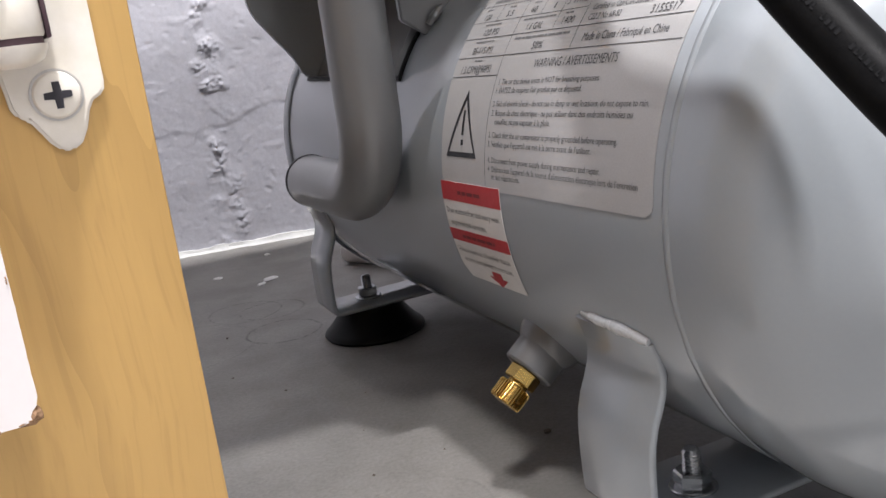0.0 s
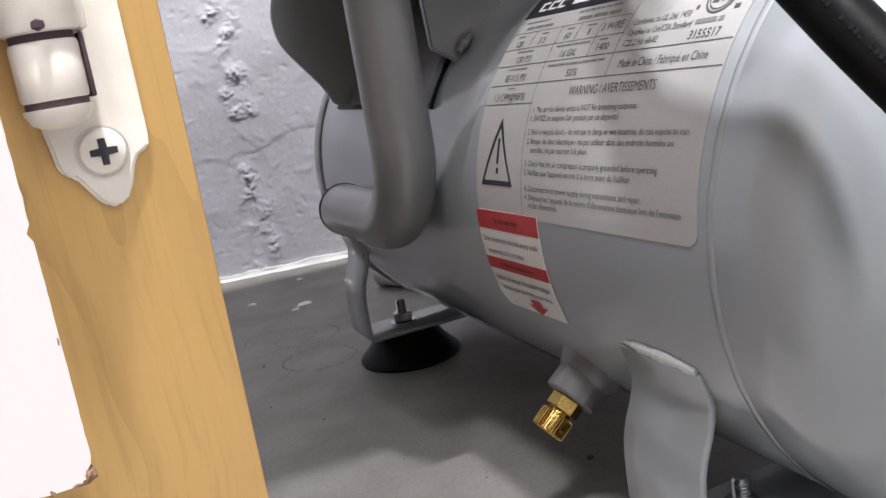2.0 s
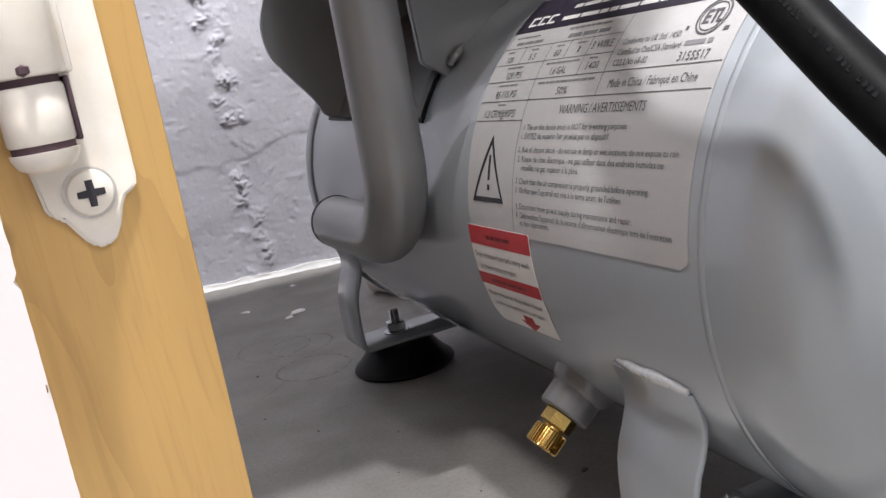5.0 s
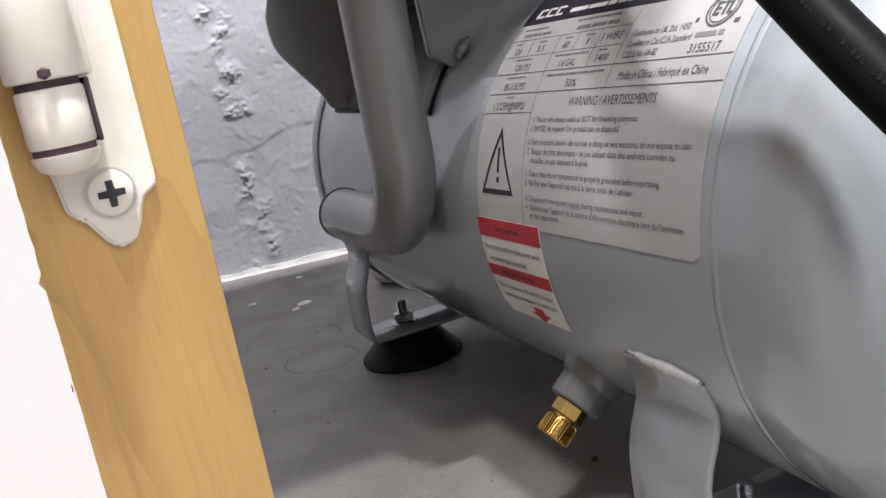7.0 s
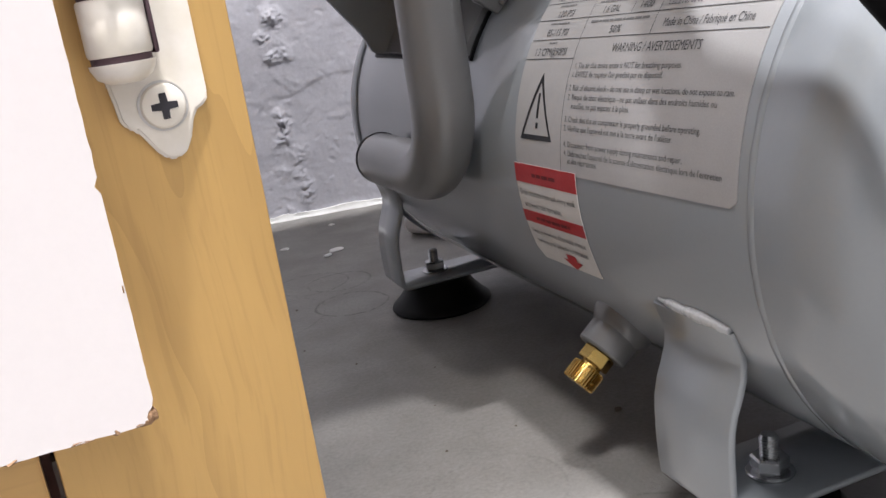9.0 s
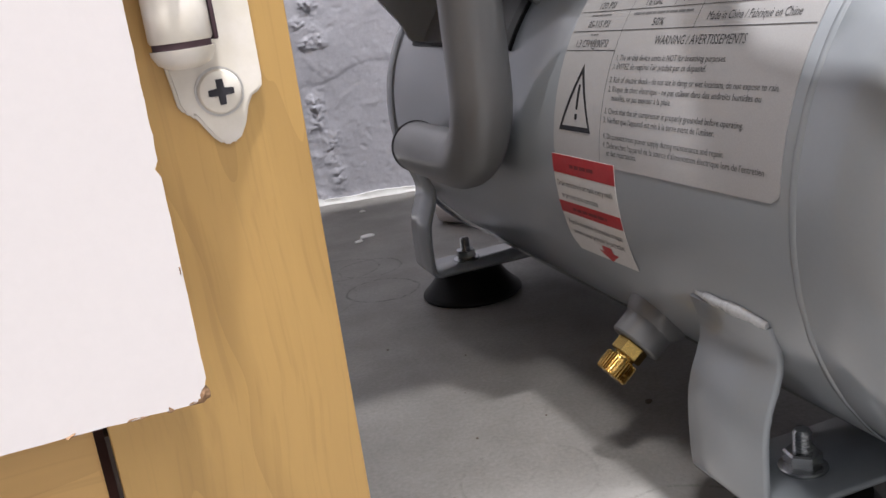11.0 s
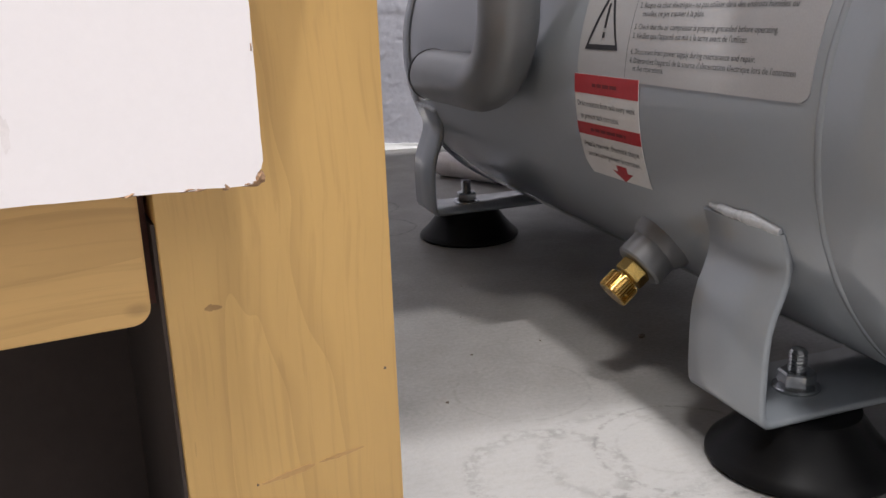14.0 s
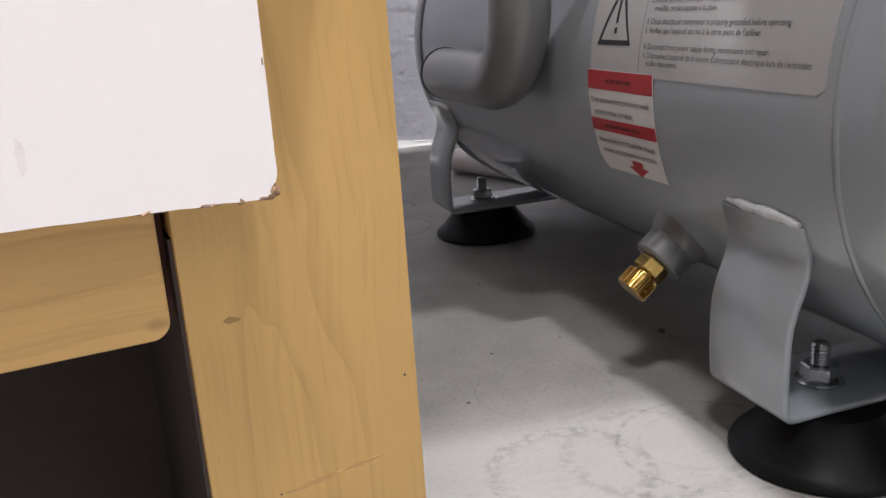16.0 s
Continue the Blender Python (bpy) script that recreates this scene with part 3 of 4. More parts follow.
def chip(x, z, sx, sz, seed):
    bm = bmesh.new()
    bmesh.ops.create_icosphere(bm, subdivisions=2, radius=1.0)
    for v in bm.verts:
        v.co *= 1 + 0.45 * noise.noise(v.co * 1.6 + Vector((seed, 0, 0)))
        v.co = Vector((x + v.co.x * sx, -0.0166 + v.co.y * 0.0011, z + v.co.z * sz))
    bmesh.ops.translate(bm, vec=(-0.0013, 0, 0), verts=bm.verts)
    return part("chip", bm, CHIPBOARD, door, "torn brown chipboard core")


for spec in ((-0.0279, 0.1099, 0.0011, 0.0015, 1), (-0.0290, 0.1090, 0.0018, 0.0007, 2), (-0.0332, 0.1090, 0.0008, 0.0007, 3), (-0.0480, 0.1095, 0.0016, 0.0005, 6), (-0.0385, 0.1091, 0.0022, 0.0004, 7), (-0.0273, 0.1305, 0.0003, 0.0010, 8)):
    chip(*spec)
smudge = bmesh.new()
bmesh.ops.create_circle(smudge, cap_ends=True, segments=18, radius=1)
for v in smudge.verts:
    k = 1 + 0.5 * noise.noise(v.co * 2 + Vector((5, 5, 0)))
    v.co = Vector((-0.0652 + 0.0007 * k * v.co.x, -0.01753, 0.1205 + 0.0027 * k * v.co.y))
part("smudge", smudge, mat("faint_smudge", (0.69, 0.638, 0.632), 0.45), door, "faint pinkish smudge")

# hinge: a leaf with a pointed end, a barrel of knuckles and a cross-slot screw
hinge = empty("hinge")
hinge.parent = cabinet
hinge["label"] = "cream-painted offset hinge with a pointed leaf"


def leaf_shape():
    low = [(-0.0066, 0.1560), (-0.0068, 0.1545), (-0.0076, 0.1536), (-0.0088, 0.1530), (-0.0097, 0.1515), (-0.0106, 0.1487), (-0.0118, 0.1466), (-0.0134, 0.1456),
           (-0.0151, 0.1458), (-0.0165, 0.1472), (-0.0180, 0.1496), (-0.0190, 0.1512), (-0.0205, 0.1518), (-0.0213, 0.1532), (-0.0216, 0.1560), (-0.0222, 0.1600)]
    mid = 0.186
    high = [(x, 2 * mid - z) for x, z in reversed(low)]
    return extrude_outline(low + high, -0.0016, "y", 0.0005)


part("leaf", leaf_shape(), HINGE_WHITE, hinge)
AX = Matrix.Translation((-0.0195, -0.0062, 0))


def knuckle(z0, z1, r, soft=0.0007):
    return revolve([(0, z0), (r - soft, z0), (r - soft * 0.3, z0 + soft * 0.3), (r, z0 + soft), (r, z1 - soft), (r - soft * 0.3, z1 - soft * 0.3), (r - soft, z1), (0, z1)], 40, AX)


part("barrel", knuckle(0.1732, 0.1995, 0.0058), HINGE_WHITE, hinge)
part("knuckle", knuckle(0.1634, 0.1722, 0.0050), HINGE_WHITE, hinge)
part("lip", revolve([(0, 0.1592), (0.0025, 0.1594), (0.0042, 0.1603), (0.005, 0.1618), (0.0051, 0.1625), (0, 0.1625)], 40, AX), HINGE_WHITE, hinge)
# dark core, seen through the gaps between the knuckles
part("pin", revolve([(0, 0.162), (0.0046, 0.162), (0.0046, 0.198), (0, 0.198)], 32, AX), GAP_DARK, hinge, "dark core showing in the hinge gaps")
part("wrap", box(-0.0140, -0.0127, -0.0068, -0.0010, 0.1732, 0.1995, 0.0005), HINGE_WHITE, hinge)
part("gap", box(-0.0146, -0.0138, -0.0078, -0.0010, 0.1632, 0.1728, 0.0003), GAP_DARK, hinge, "dark strip beside the knuckle")
part("gap", jitter(revolve([(0, -0.0006), (0.0010, -0.0003), (0.0010, 0.0003), (0, 0.0006)], 12, Matrix.Translation((-0.0202, -0.0117, 0.1742)) @ Matrix.Scale(1.5, 4, (0, 0, 1))), 0.0003, 900), GAP_DARK, hinge, "dark nick in the barrel")
SC = Matrix.Translation((-0.0142, -0.0016, 0.1546)) @ Matrix.Rotation(radians(90), 4, "X")
screw = part("screw", revolve([(0, 0.0002), (0.0036, 0.0002), (0.0037, 0.0004), (0.0034, 0.0010), (0.0025, 0.0014), (0, 0.0016)], 40, SC), HINGE_WHITE, hinge, "cross-slot screw painted over")
part("screw_ring", revolve([(0.0036, 0.0), (0.0041, 0.0), (0.0041, 0.00025), (0.0036, 0.00025), (0.0036, 0.0)], 40, SC), SCREW_STEEL, hinge)


def cross():
    a, b = 0.00062, 0.0021
    pts = [(-a, b), (-a, a), (-b, a * 0.8), (-b, -a * 0.8), (-a, -a), (-a * 0.8, -b), (a * 0.8, -b), (a, -a), (b, -a * 0.8), (b, a * 0.8), (a, a), (a * 0.8, b)]
    bm = extrude_outline(pts, 0.0018, "z")
    bm.transform(SC)
    return bm


part("slot", cross(), SLOT_DARK, screw)

# ---- the air compressor ----
R, H = 0.0825, 0.1020
NEAR, FAR = -0.0170, 0.2880      # the tank's end seams
comp = empty("air_compressor", pose(0, 0, 0))
tagged(comp, "grey air compressor tank with labels, on black rubber feet", "air compressor")
AXIS = Matrix.Translation((0, 0, H)) @ Matrix.Rotation(radians(-90), 4, "X")      # local z runs along +y


def tank_shape():
    prof = []
    for y_end, s, flange in ((NEAR, -1, 0.013), (FAR, 1, 0.004)):
        side = [(R, y_end - s * 0.0025), (R - 0.0003, y_end - s * 0.0008), (R - 0.0003, y_end + s * 0.0008), (R + 0.0002, y_end + s * 0.0026),
                (R + 0.0006, y_end + s * flange)]
        # the pressed end: a tight knuckle, then a shallow dome
        big, small = 0.110, 0.034
        turn = math.asin((R + 0.0006 - small) / (big - small))
        for k in range(1, 17):
            a = (math.pi / 2 - turn) * k / 16
            side.append((R + 0.0006 - small + small * math.cos(a), y_end + s * (flange + small * math.sin(a))))
        base = small * math.cos(turn) - big * math.cos(turn)
        for k in range(1, 25):
            a = turn * (1 - k / 24)
            side.append((big * math.sin(a) if k < 24 else 0.0, y_end + s * (flange + base + big * math.cos(a))))
        prof.append(side)
    line = prof[0][::-1] + [(R, NEAR + (FAR - NEAR) * k / 10) for k in range(1, 10)] + prof[1]
    return revolve(line, 144, AXIS)


part("tank", tank_shape(), GREY_PAINT, comp, smooth=60)


def seam(y, r, w):
    bm = revolve([(R - 0.001, y - w), (R + r * 0.6, y - w * 0.6), (R + r, y), (R + r * 0.6, y + w * 0.6), (R - 0.001, y + w)], 200, AXIS)
    return jitter(bm, 0.00016, 160, y)


part("weld_seam", seam(NEAR - 0.0005, 0.00010, 0.0017), GREY_PAINT, comp, smooth=80)
part("weld_seam", seam(FAR + 0.0005, 0.0006, 0.0014), GREY_PAINT, comp, smooth=80)


def on_tank(y, th, lift=0.0):
    return Vector((-(R + lift) * math.cos(th), y, H + (R + lift) * math.sin(th)))


# labels: u runs rightwards from the left edge, v up the tank's side, in millimetres
PHI, ULEFT = -0.0251, 0.1002


def on_label(u, v, lift):
    U, V = ULEFT - u / 1000, v / 1000
    y = (U - PHI * V) / (1 + PHI * PHI)
    return on_tank(y, (V + PHI * y) / R, lift)


def patch(outline_u, v0, v1, lift, thick=0.00025, steps=24):
    """A thin sheet bent to the tank. outline_u(v) gives its left and right edges."""
    bm = bmesh.new()
    rows = []
    for i in range(steps + 1):
        v = v0 + (v1 - v0) * i / steps
        a, b = outline_u(v)
        rows.append([bm.verts.new(on_label(a + (b - a) * k / 6, v, lift)) for k in range(7)] +
                    [bm.verts.new(on_label(a + (b - a) * k / 6, v, lift - thick)) for k in range(6, -1, -1)])
    for p, q in zip(rows, rows[1:]):
        for k in range(14):
            bm.faces.new((p[k], p[(k + 1) % 14], q[(k + 1) % 14], q[k]))
    bm.faces.new(rows[0][::-1])
    bm.faces.new(rows[-1])
    return bm


def rounded(u0, u1, v0, v1, r):
    def edges(v):
        d = min(v - v0, v1 - v)
        k = r - math.sqrt(max(r * r - (r - d) ** 2, 0)) if d < r else 0
        return u0 + k, u1 - k
    return edges


def rect(bm, u0, u1, v0, v1, lift):
    n = max(1, round(abs(v1 - v0) / 2))
    rows = [[bm.verts.new(on_label(u, v0 + (v1 - v0) * i / n, lift)) for u in (u0, u1)] for i in range(n + 1)]
    for a, b in zip(rows, rows[1:]):
        bm.faces.new((a[0], a[1], b[1], b[0]))


def bars(items, lift=0.00012):
    bm = bmesh.new()
    for it in items:
        rect(bm, *it, lift)
    return bm


def blurred_words(u0, u1, v0, v1, seed):
    """Unreadable writing: a row of plain bars of uneven length."""
    out, u, rnd = [], u0, random.Random(seed)
    while u < u1:
        w = min(rnd.uniform(2.0, 5.5) * (v1 - v0) / 1.6, u1 - u)
        out.append((u, u + w, v0, v1))
        u += w + 0.5 * (v1 - v0) / 1.6
    m = 0.2 * (v1 - v0)
    return [(a, b, c + m, d - m) for a, b, c, d in out]


def lettering(lines, lift=0.00014):
    """Words on the label: text, left end, right end, base line, cap height."""
    bm = bmesh.new()
    for text, u0, u1, v, cap in lines:
        cu = bpy.data.curves.new("words", "FONT")
        cu.body, cu.size, cu.resolution_u = text, 1.0, 2
        ob = bpy.data.objects.new("words", cu)
        scene.collection.objects.link(ob)
        bpy.context.view_layer.update()
        me = bpy.data.meshes.new_from_object(ob.evaluated_get(bpy.context.evaluated_depsgraph_get()))
        xs = [p.co.x for p in me.vertices]
        x0, x1 = min(xs), max(xs)
        vs = [bm.verts.new(on_label(u0 + (p.co.x - x0) / (x1 - x0) * (u1 - u0), v + p.co.y / 0.70 * cap, lift)) for p in me.vertices]
        for p in me.polygons:
            try:
                bm.faces.new([vs[i] for i in p.vertices])
            except ValueError:
                pass
        bpy.data.objects.remove(ob)
        bpy.data.curves.remove(cu)
        bpy.data.meshes.remove(me)
    return bm


label = part("rating_label", patch(rounded(0, 113.9, 5.6, 90, 3.0), 5.6, 90, 0.0003, steps=60), LABEL, comp, "silver-grey rating and warning label", smooth=50)
part("header_band", patch(lambda v: (0.6, 113.3), 73.2, 89, 0.00042, 0.0001), BLACK_BAND, label, "black band with pale unreadable print")
part("header_print", bars(blurred_words(29, 108, 80.2, 83.0, 1) + blurred_words(27, 108, 75.2, 78.0, 2), 0.00056), PALE_INK, label)


def maker_mark():
    bm = bmesh.new()
    for u in (7, 12.6, 18.2):
        rect(bm, u, u + 1.3, 75.4, 79.4, 0.00056)
        rect(bm, u + 1.5, u + 4.6, 78.5, 79.4, 0.00056)
        rect(bm, u + 1.5, u + 4.6, 75.4, 76.3, 0.00056)
    return bm


part("maker_mark", maker_mark(), PALE_INK, label)
LINE = 0.18
part("table_rule", bars([(1, 67.2, 66.6, 66.6 + LINE), (0.5, 67.2, 60.3, 60.3 + LINE), (0.5, 113.4, 54.1, 54.1 + LINE * 1.3), (0.5, 113.4, 47.3, 47.3 + LINE * 1.3),
                          (0.5, 31.3, 40.9, 40.9 + LINE * 1.3), (31.2, 31.4, 7, 66.6), (67.1, 67.3, 47.4, 73.2), (53.5, 53.7, 54.2, 66.6), (15.4, 15.6, 60.4, 66.6),
                          (42.0, 42.2, 60.4, 66.6)], 0.00042), GREY_INK, label)
for line in ((5, 20, 70.4, 71.4, 3),
             (36, 58, 70.8, 72.2, 4),
             (7, 24, 67.6, 69.4, 5),
             (38, 60, 67.4, 69.8, 6),
             (5, 9, 64.8, 65.7, 7),
             (20, 24, 64.8, 65.7, 8),
             (35, 39, 64.8, 65.7, 9),
             (46, 51, 64.8, 65.7, 10),
             (10, 20, 58.6, 59.6, 11),
             (34, 52, 58.6, 59.6, 12),
             (57, 61, 58.8, 59.7, 13),
             (9, 21, 52.4, 53.3, 14),
             (34, 64, 52.0, 53.2, 15),
             (13, 18, 45.8, 46.6, 16),
             (97, 107, 58.9, 61.2, 20)):
    part("print_line", bars(blurred_words(*line), 0.00042), MID_INK, label)
part("value_text", lettering([("120", 6.5, 10.5, 61.3, 2.2), ("5.5", 20.5, 24.5, 61.5, 2.2), ("60", 35.5, 38.8, 61.5, 2.3), ("1", 48.2, 48.9, 61.8, 2.2), ("3 WIRE", 54.9, 65.0, 62.3, 2.6),
                          ("120 PSI", 11.6, 20.8, 55.1, 2.4), ("1.6 GAL", 38.3, 47.0, 55.2, 2.4), ("1400", 57.2, 63.1, 55.6, 2.4), ("85-115 PSI", 9.2, 22.2, 48.6, 2.4),
                          ("50%", 46.3, 52.0, 48.5, 2.4), ("1.3 CFM@90PSI", 5.8, 25.6, 42.1, 2.5), ("Conforms to UL Std. 1450", 70.0, 93.5, 62.2, 2.0), ("Certified to Can/CSA Standard", 70.0, 95.6, 58.9, 2.0), ("C22.2 No 68-82", 70.0, 84.5, 55.7, 2.0), ("3155517", 96.8, 107.9, 55.2, 2.5),
                          ("Made in China / Fabriqu\u00e9 en Chine", 71.8, 107.2, 49.4, 2.5)], 0.00044), GREY_INK, label)
part("warning_text", lettering([("WARNING / AVERTISSEMENTS", 51.2, 91.4, 42.6, 2.7),
                                ("1. The air this device emits is NOT for breathing purposes.", 33.8, 86.3, 37.9, 1.75),
                                ("1. \u00c9VITEZ de respirer l'air produit par ce dispositif.", 33.4, 79.3, 35.2, 1.75),
                                ("2. Risk of electric shock - do not use in damp or wet locations, do not expose to rain.", 33.1, 108.9, 31.2, 1.75),
                                ("2. Risque de choc \u00e9lectrique - ne pas utiliser dans des endroits humides ou", 33.4, 103.5, 28.4, 1.75),
                                ("mouill\u00e9s, ne pas exposer \u00e0 la pluie.", 36.1, 67.3, 25.8, 1.75),
                                ("3. Check that the air compressor is properly grounded before operating.", 33.2, 99.0, 21.8, 1.75),
                                ("3. V\u00e9rifiez que l'appareil est mis \u00e0 la terre avant de l'utiliser.", 33.1, 88.3, 19.1, 1.75),
                                ("4. Disconnect from power supply during maintenance and repair.", 33.4, 92.8, 14.3, 1.75),
                                ("4. D\u00e9branchez l'appareil de la source d'alimentation \u00e9lectrique lors de l'entretien", 33.5, 108.4, 11.6, 1.75),
                                ("et des r\u00e9parations.", 35.6, 52.6, 9.3, 1.75)], 0.00044), GREY_INK, label)


def triangle_sign():
    bm = bmesh.new()
    outer = [(15.2, 36.6), (4.1, 15.0), (25.4, 15.0)]
    inner = [(15.2, 33.4), (6.2, 16.6), (23.5, 16.6)]

    def run(a, b, n=10):
        return [(a[0] + (b[0] - a[0]) * k / n, a[1] + (b[1] - a[1]) * k / n) for k in range(n)]
    o = run(outer[0], outer[1]) + run(outer[1], outer[2]) + run(outer[2], outer[0])
    i = run(inner[0], inner[1]) + run(inner[1], inner[2]) + run(inner[2], inner[0])
    ov = [bm.verts.new(on_label(u, v, 0.00044)) for u, v in o]
    iv = [bm.verts.new(on_label(u, v, 0.00044)) for u, v in i]
    for k in range(len(o)):
        j = (k + 1) % len(o)
        bm.faces.new((ov[k], ov[j], iv[j], iv[k]))
    rect(bm, 14.5, 15.9, 22.0, 30.0, 0.00044)
    rect(bm, 14.4, 16.0, 18.8, 20.6, 0.00044)
    return bm


part("warning_triangle", triangle_sign(), INK, label, "black warning triangle with an exclamation mark")


def round_mark():
    bm = bmesh.new()
    for r0, r1 in ((5.5, 4.9), (4.4, 4.05)):
        ring = []
        for k in range(40):
            a = 2 * math.pi * k / 40
            ring.append([bm.verts.new(on_label(102.4 + r * math.cos(a), 67.3 + r * math.sin(a), 0.00044)) for r in (r0, r1)])
        for k in range(40):
            j = (k + 1) % 40
            bm.faces.new((ring[k][0], ring[j][0], ring[j][1], ring[k][1]))
    for u0, u1, v0, v1 in ((99.4, 100.2, 65.2, 69.4), (100.2, 101.6, 68.6, 69.4), (100.2, 101.6, 66.9, 67.6), (100.2, 101.6, 65.2, 66.0), (101.9, 104.2, 68.6, 69.4),
                           (102.6, 103.4, 65.2, 68.6), (104.2, 105.0, 65.2, 69.4), (105.0, 106.0, 65.2, 66.0), (94.3, 95.4, 64.0, 65.2), (108.6, 110.4, 62.4, 63.6)):
        rect(bm, u0, u1, v0, v1, 0.00044)
    return bm


part("approval_mark", round_mark(), GREY_INK, label)

drain_label = part("drain_label", patch(lambda v: (-1.3 + max(0, -24.5 - v) * 0.7, 39.8), -28.8, 6.6, 0.00046, 0.0002), STICKER, comp, "white and red drain warning sticker")
part("red_band", patch(lambda v: (-1.35, 39.85), 0.2, 6.6, 0.00056, 0.0001), RED, drain_label, "red band")
part("red_band", patch(lambda v: (-1.35, 39.85), -14.2, -9.9, 0.00056, 0.0001), RED, drain_label, "red band")
part("band_print", bars(blurred_words(11, 27, 2.2, 4.2, 31) + blurred_words(8, 31, -13.0, -11.2, 32), 0.0007), RED_DARK, drain_label)
part("drain_text", lettering([("Drain moisture from tank every week", 0.6, 37.8, -4.2, 2.0), ("to prevent tank corrosion.", 2.0, 27.5, -8.4, 2.0),
                              ("Videz le r\u00e9servoir d'humidit\u00e9 chaque", 1.0, 37.4, -18.4, 2.0), ("semaine pour pr\u00e9venir la corrosion.", 2.6, 37.0, -22.0, 2.0)], 0.0006), INK, drain_label)


def arrow_sign():
    bm = bmesh.new()
    pts = [(20.6, -23.2), (27.0, -23.2), (27.0, -25.4), (30.4, -25.4), (23.8, -29.0), (17.2, -25.4), (20.6, -25.4)]
    bm.faces.new([bm.verts.new(on_label(u, v, 0.0006)) for u, v in pts])
    return bm


part("arrow", arrow_sign(), RED, drain_label, "red arrow")

# feet: a bent strap under the tank, with a rubber sucker at each end
PLATE = 0.0180       # mid height of the flat of the strap


def strap_profile():
    left = [(-0.0772, 0.0730), (-0.0762, 0.0700), (-0.0750, 0.0665), (-0.0744, 0.0630), (-0.0749, 0.0590), (-0.0764, 0.0545), (-0.0783, 0.0500), (-0.0796, 0.0450),
            (-0.0801, 0.0400), (-0.0803, 0.0350), (-0.0803, 0.0300), (-0.0802, 0.0250), (-0.0800, 0.0215)]
    bend = [(-0.0798, 0.0202), (-0.0791, 0.0190), (-0.0780, 0.0182), (-0.0765, PLATE)]
    half = left + bend + [(-0.068, PLATE), (-0.05, PLATE), (-0.03, PLATE), (-0.01, PLATE)]
    return half + [(-x, z) for x, z in reversed(half)]


def hexagon(r, z0, z1, soft):
    bm = revolve([(0, z0), (r - soft, z0), (r, z0 + soft), (r, z1 - soft), (r - soft, z1), (0, z1)], 6)
    return bm


def weld_bead(points, r, seed):
    return jitter(tube(smooth_path(points, 8), lambda t: r * (0.5 + 0.8 * math.sin(math.pi * min(max(t, 0.04), 0.96)) ** 0.5 + 0.12 * math.sin(t * 17 + seed)), 12), 0.00028, 300, seed)


def foot_pair(y):
    bracket = part("foot_strap", strip(strap_profile(), y - 0.0163, y + (0.0178 if y < 0.1 else 0.0120), 0.0026), GREY_PAINT, comp, "bent grey steel strap", smooth=50)
    for s in (-1, 1):
        x = s * 0.0562
        yf = y - 0.001 - (0.006 if y < 0.1 else 0.0)
        part("rubber_foot", revolve([(0, 0.0005), (0.0235, 0.0), (0.0268, 0.0003), (0.0275, 0.0014), (0.0270, 0.0026), (0.0252, 0.0042), (0.0228, 0.0066), (0.0203, 0.0096),
                                     (0.0180, 0.0128), (0.0163, 0.0152), (0.0158, PLATE - 0.0015), (0, PLATE - 0.0015)], 56, Matrix.Translation((x + s * (0.0018 if y < 0.1 else -0.0010), yf, 0))),
             RUBBER, bracket, "black rubber sucker foot")
        top = PLATE + 0.0013
        bolt = part("bolt", thread(x, y - 0.001, top, 0.0118), ZINC, bracket, "zinc threaded stud")
        part("washer", revolve([(0.0026, 0), (0.0068, 0), (0.0070, 0.0003), (0.0070, 0.0008), (0.0066, 0.0011), (0.0026, 0.0011)], 36, Matrix.Translation((x, y - 0.001, top))), ZINC, bolt)
        nut = hexagon(0.0055, 0.0011, 0.0058, 0.0006)
        nut.transform(Matrix.Translation((x, y - 0.001, top)) @ Matrix.Rotation(radians(18), 4, "Z"))
        part("nut", nut, ZINC, bolt, smooth=20)
        part("weld_bead", weld_bead([(s * 0.0776, y - 0.0155, 0.0732), (s * 0.0782, y - 0.006, 0.0742), (s * 0.0780, y + 0.004, 0.0742), (s * 0.0774, y + 0.0150, 0.0742)], 0.0013, y * 50), WELD, bracket)
    return bracket


def thread(x, y, z0, h):
    prof = [(0, 0)]
    n = 11
    for i in range(n):
        z = h * i / n
        prof += [(0.0024, z), (0.0028, z + h / n * 0.5)]
    prof += [(0.0024, h), (0.0021, h + 0.0005), (0, h + 0.0006)]
    return revolve(prof, 24, Matrix.Translation((x, y, z0)))


foot_pair(0.0137)
foot_pair(0.2790)

# drain valve: welded boss, brass hexagon and knurled knob
TH = radians(-39.5)
out = Vector((-math.cos(TH), 0, math.sin(TH)))
DR = Matrix.Translation(on_tank(0.0738, TH, 0.0011)) @ out.to_track_quat("Z", "Y").to_matrix().to_4x4()
boss = part("drain_boss", revolve([(0.0090, -0.005), (0.0090, 0.0105), (0.0083, 0.0112), (0.0045, 0.0112), (0, 0.0112)], 40, DR), SHADED_GREY_PAINT, comp, "grey painted drain boss")
part("weld_bead", jitter(revolve([(0.0088, 0.0034), (0.0098, 0.0024), (0.0110, 0.0004), (0.0117, -0.0022), (0.006, -0.005)], 40, DR), 0.0007, 250), SHADED_GREY_PAINT, boss)
valve = part("drain_valve", hexagon(0.0057, 0.0112, 0.0162, 0.0004), BRASS, boss, "brass drain valve", smooth=20)
valve.data.transform(DR)


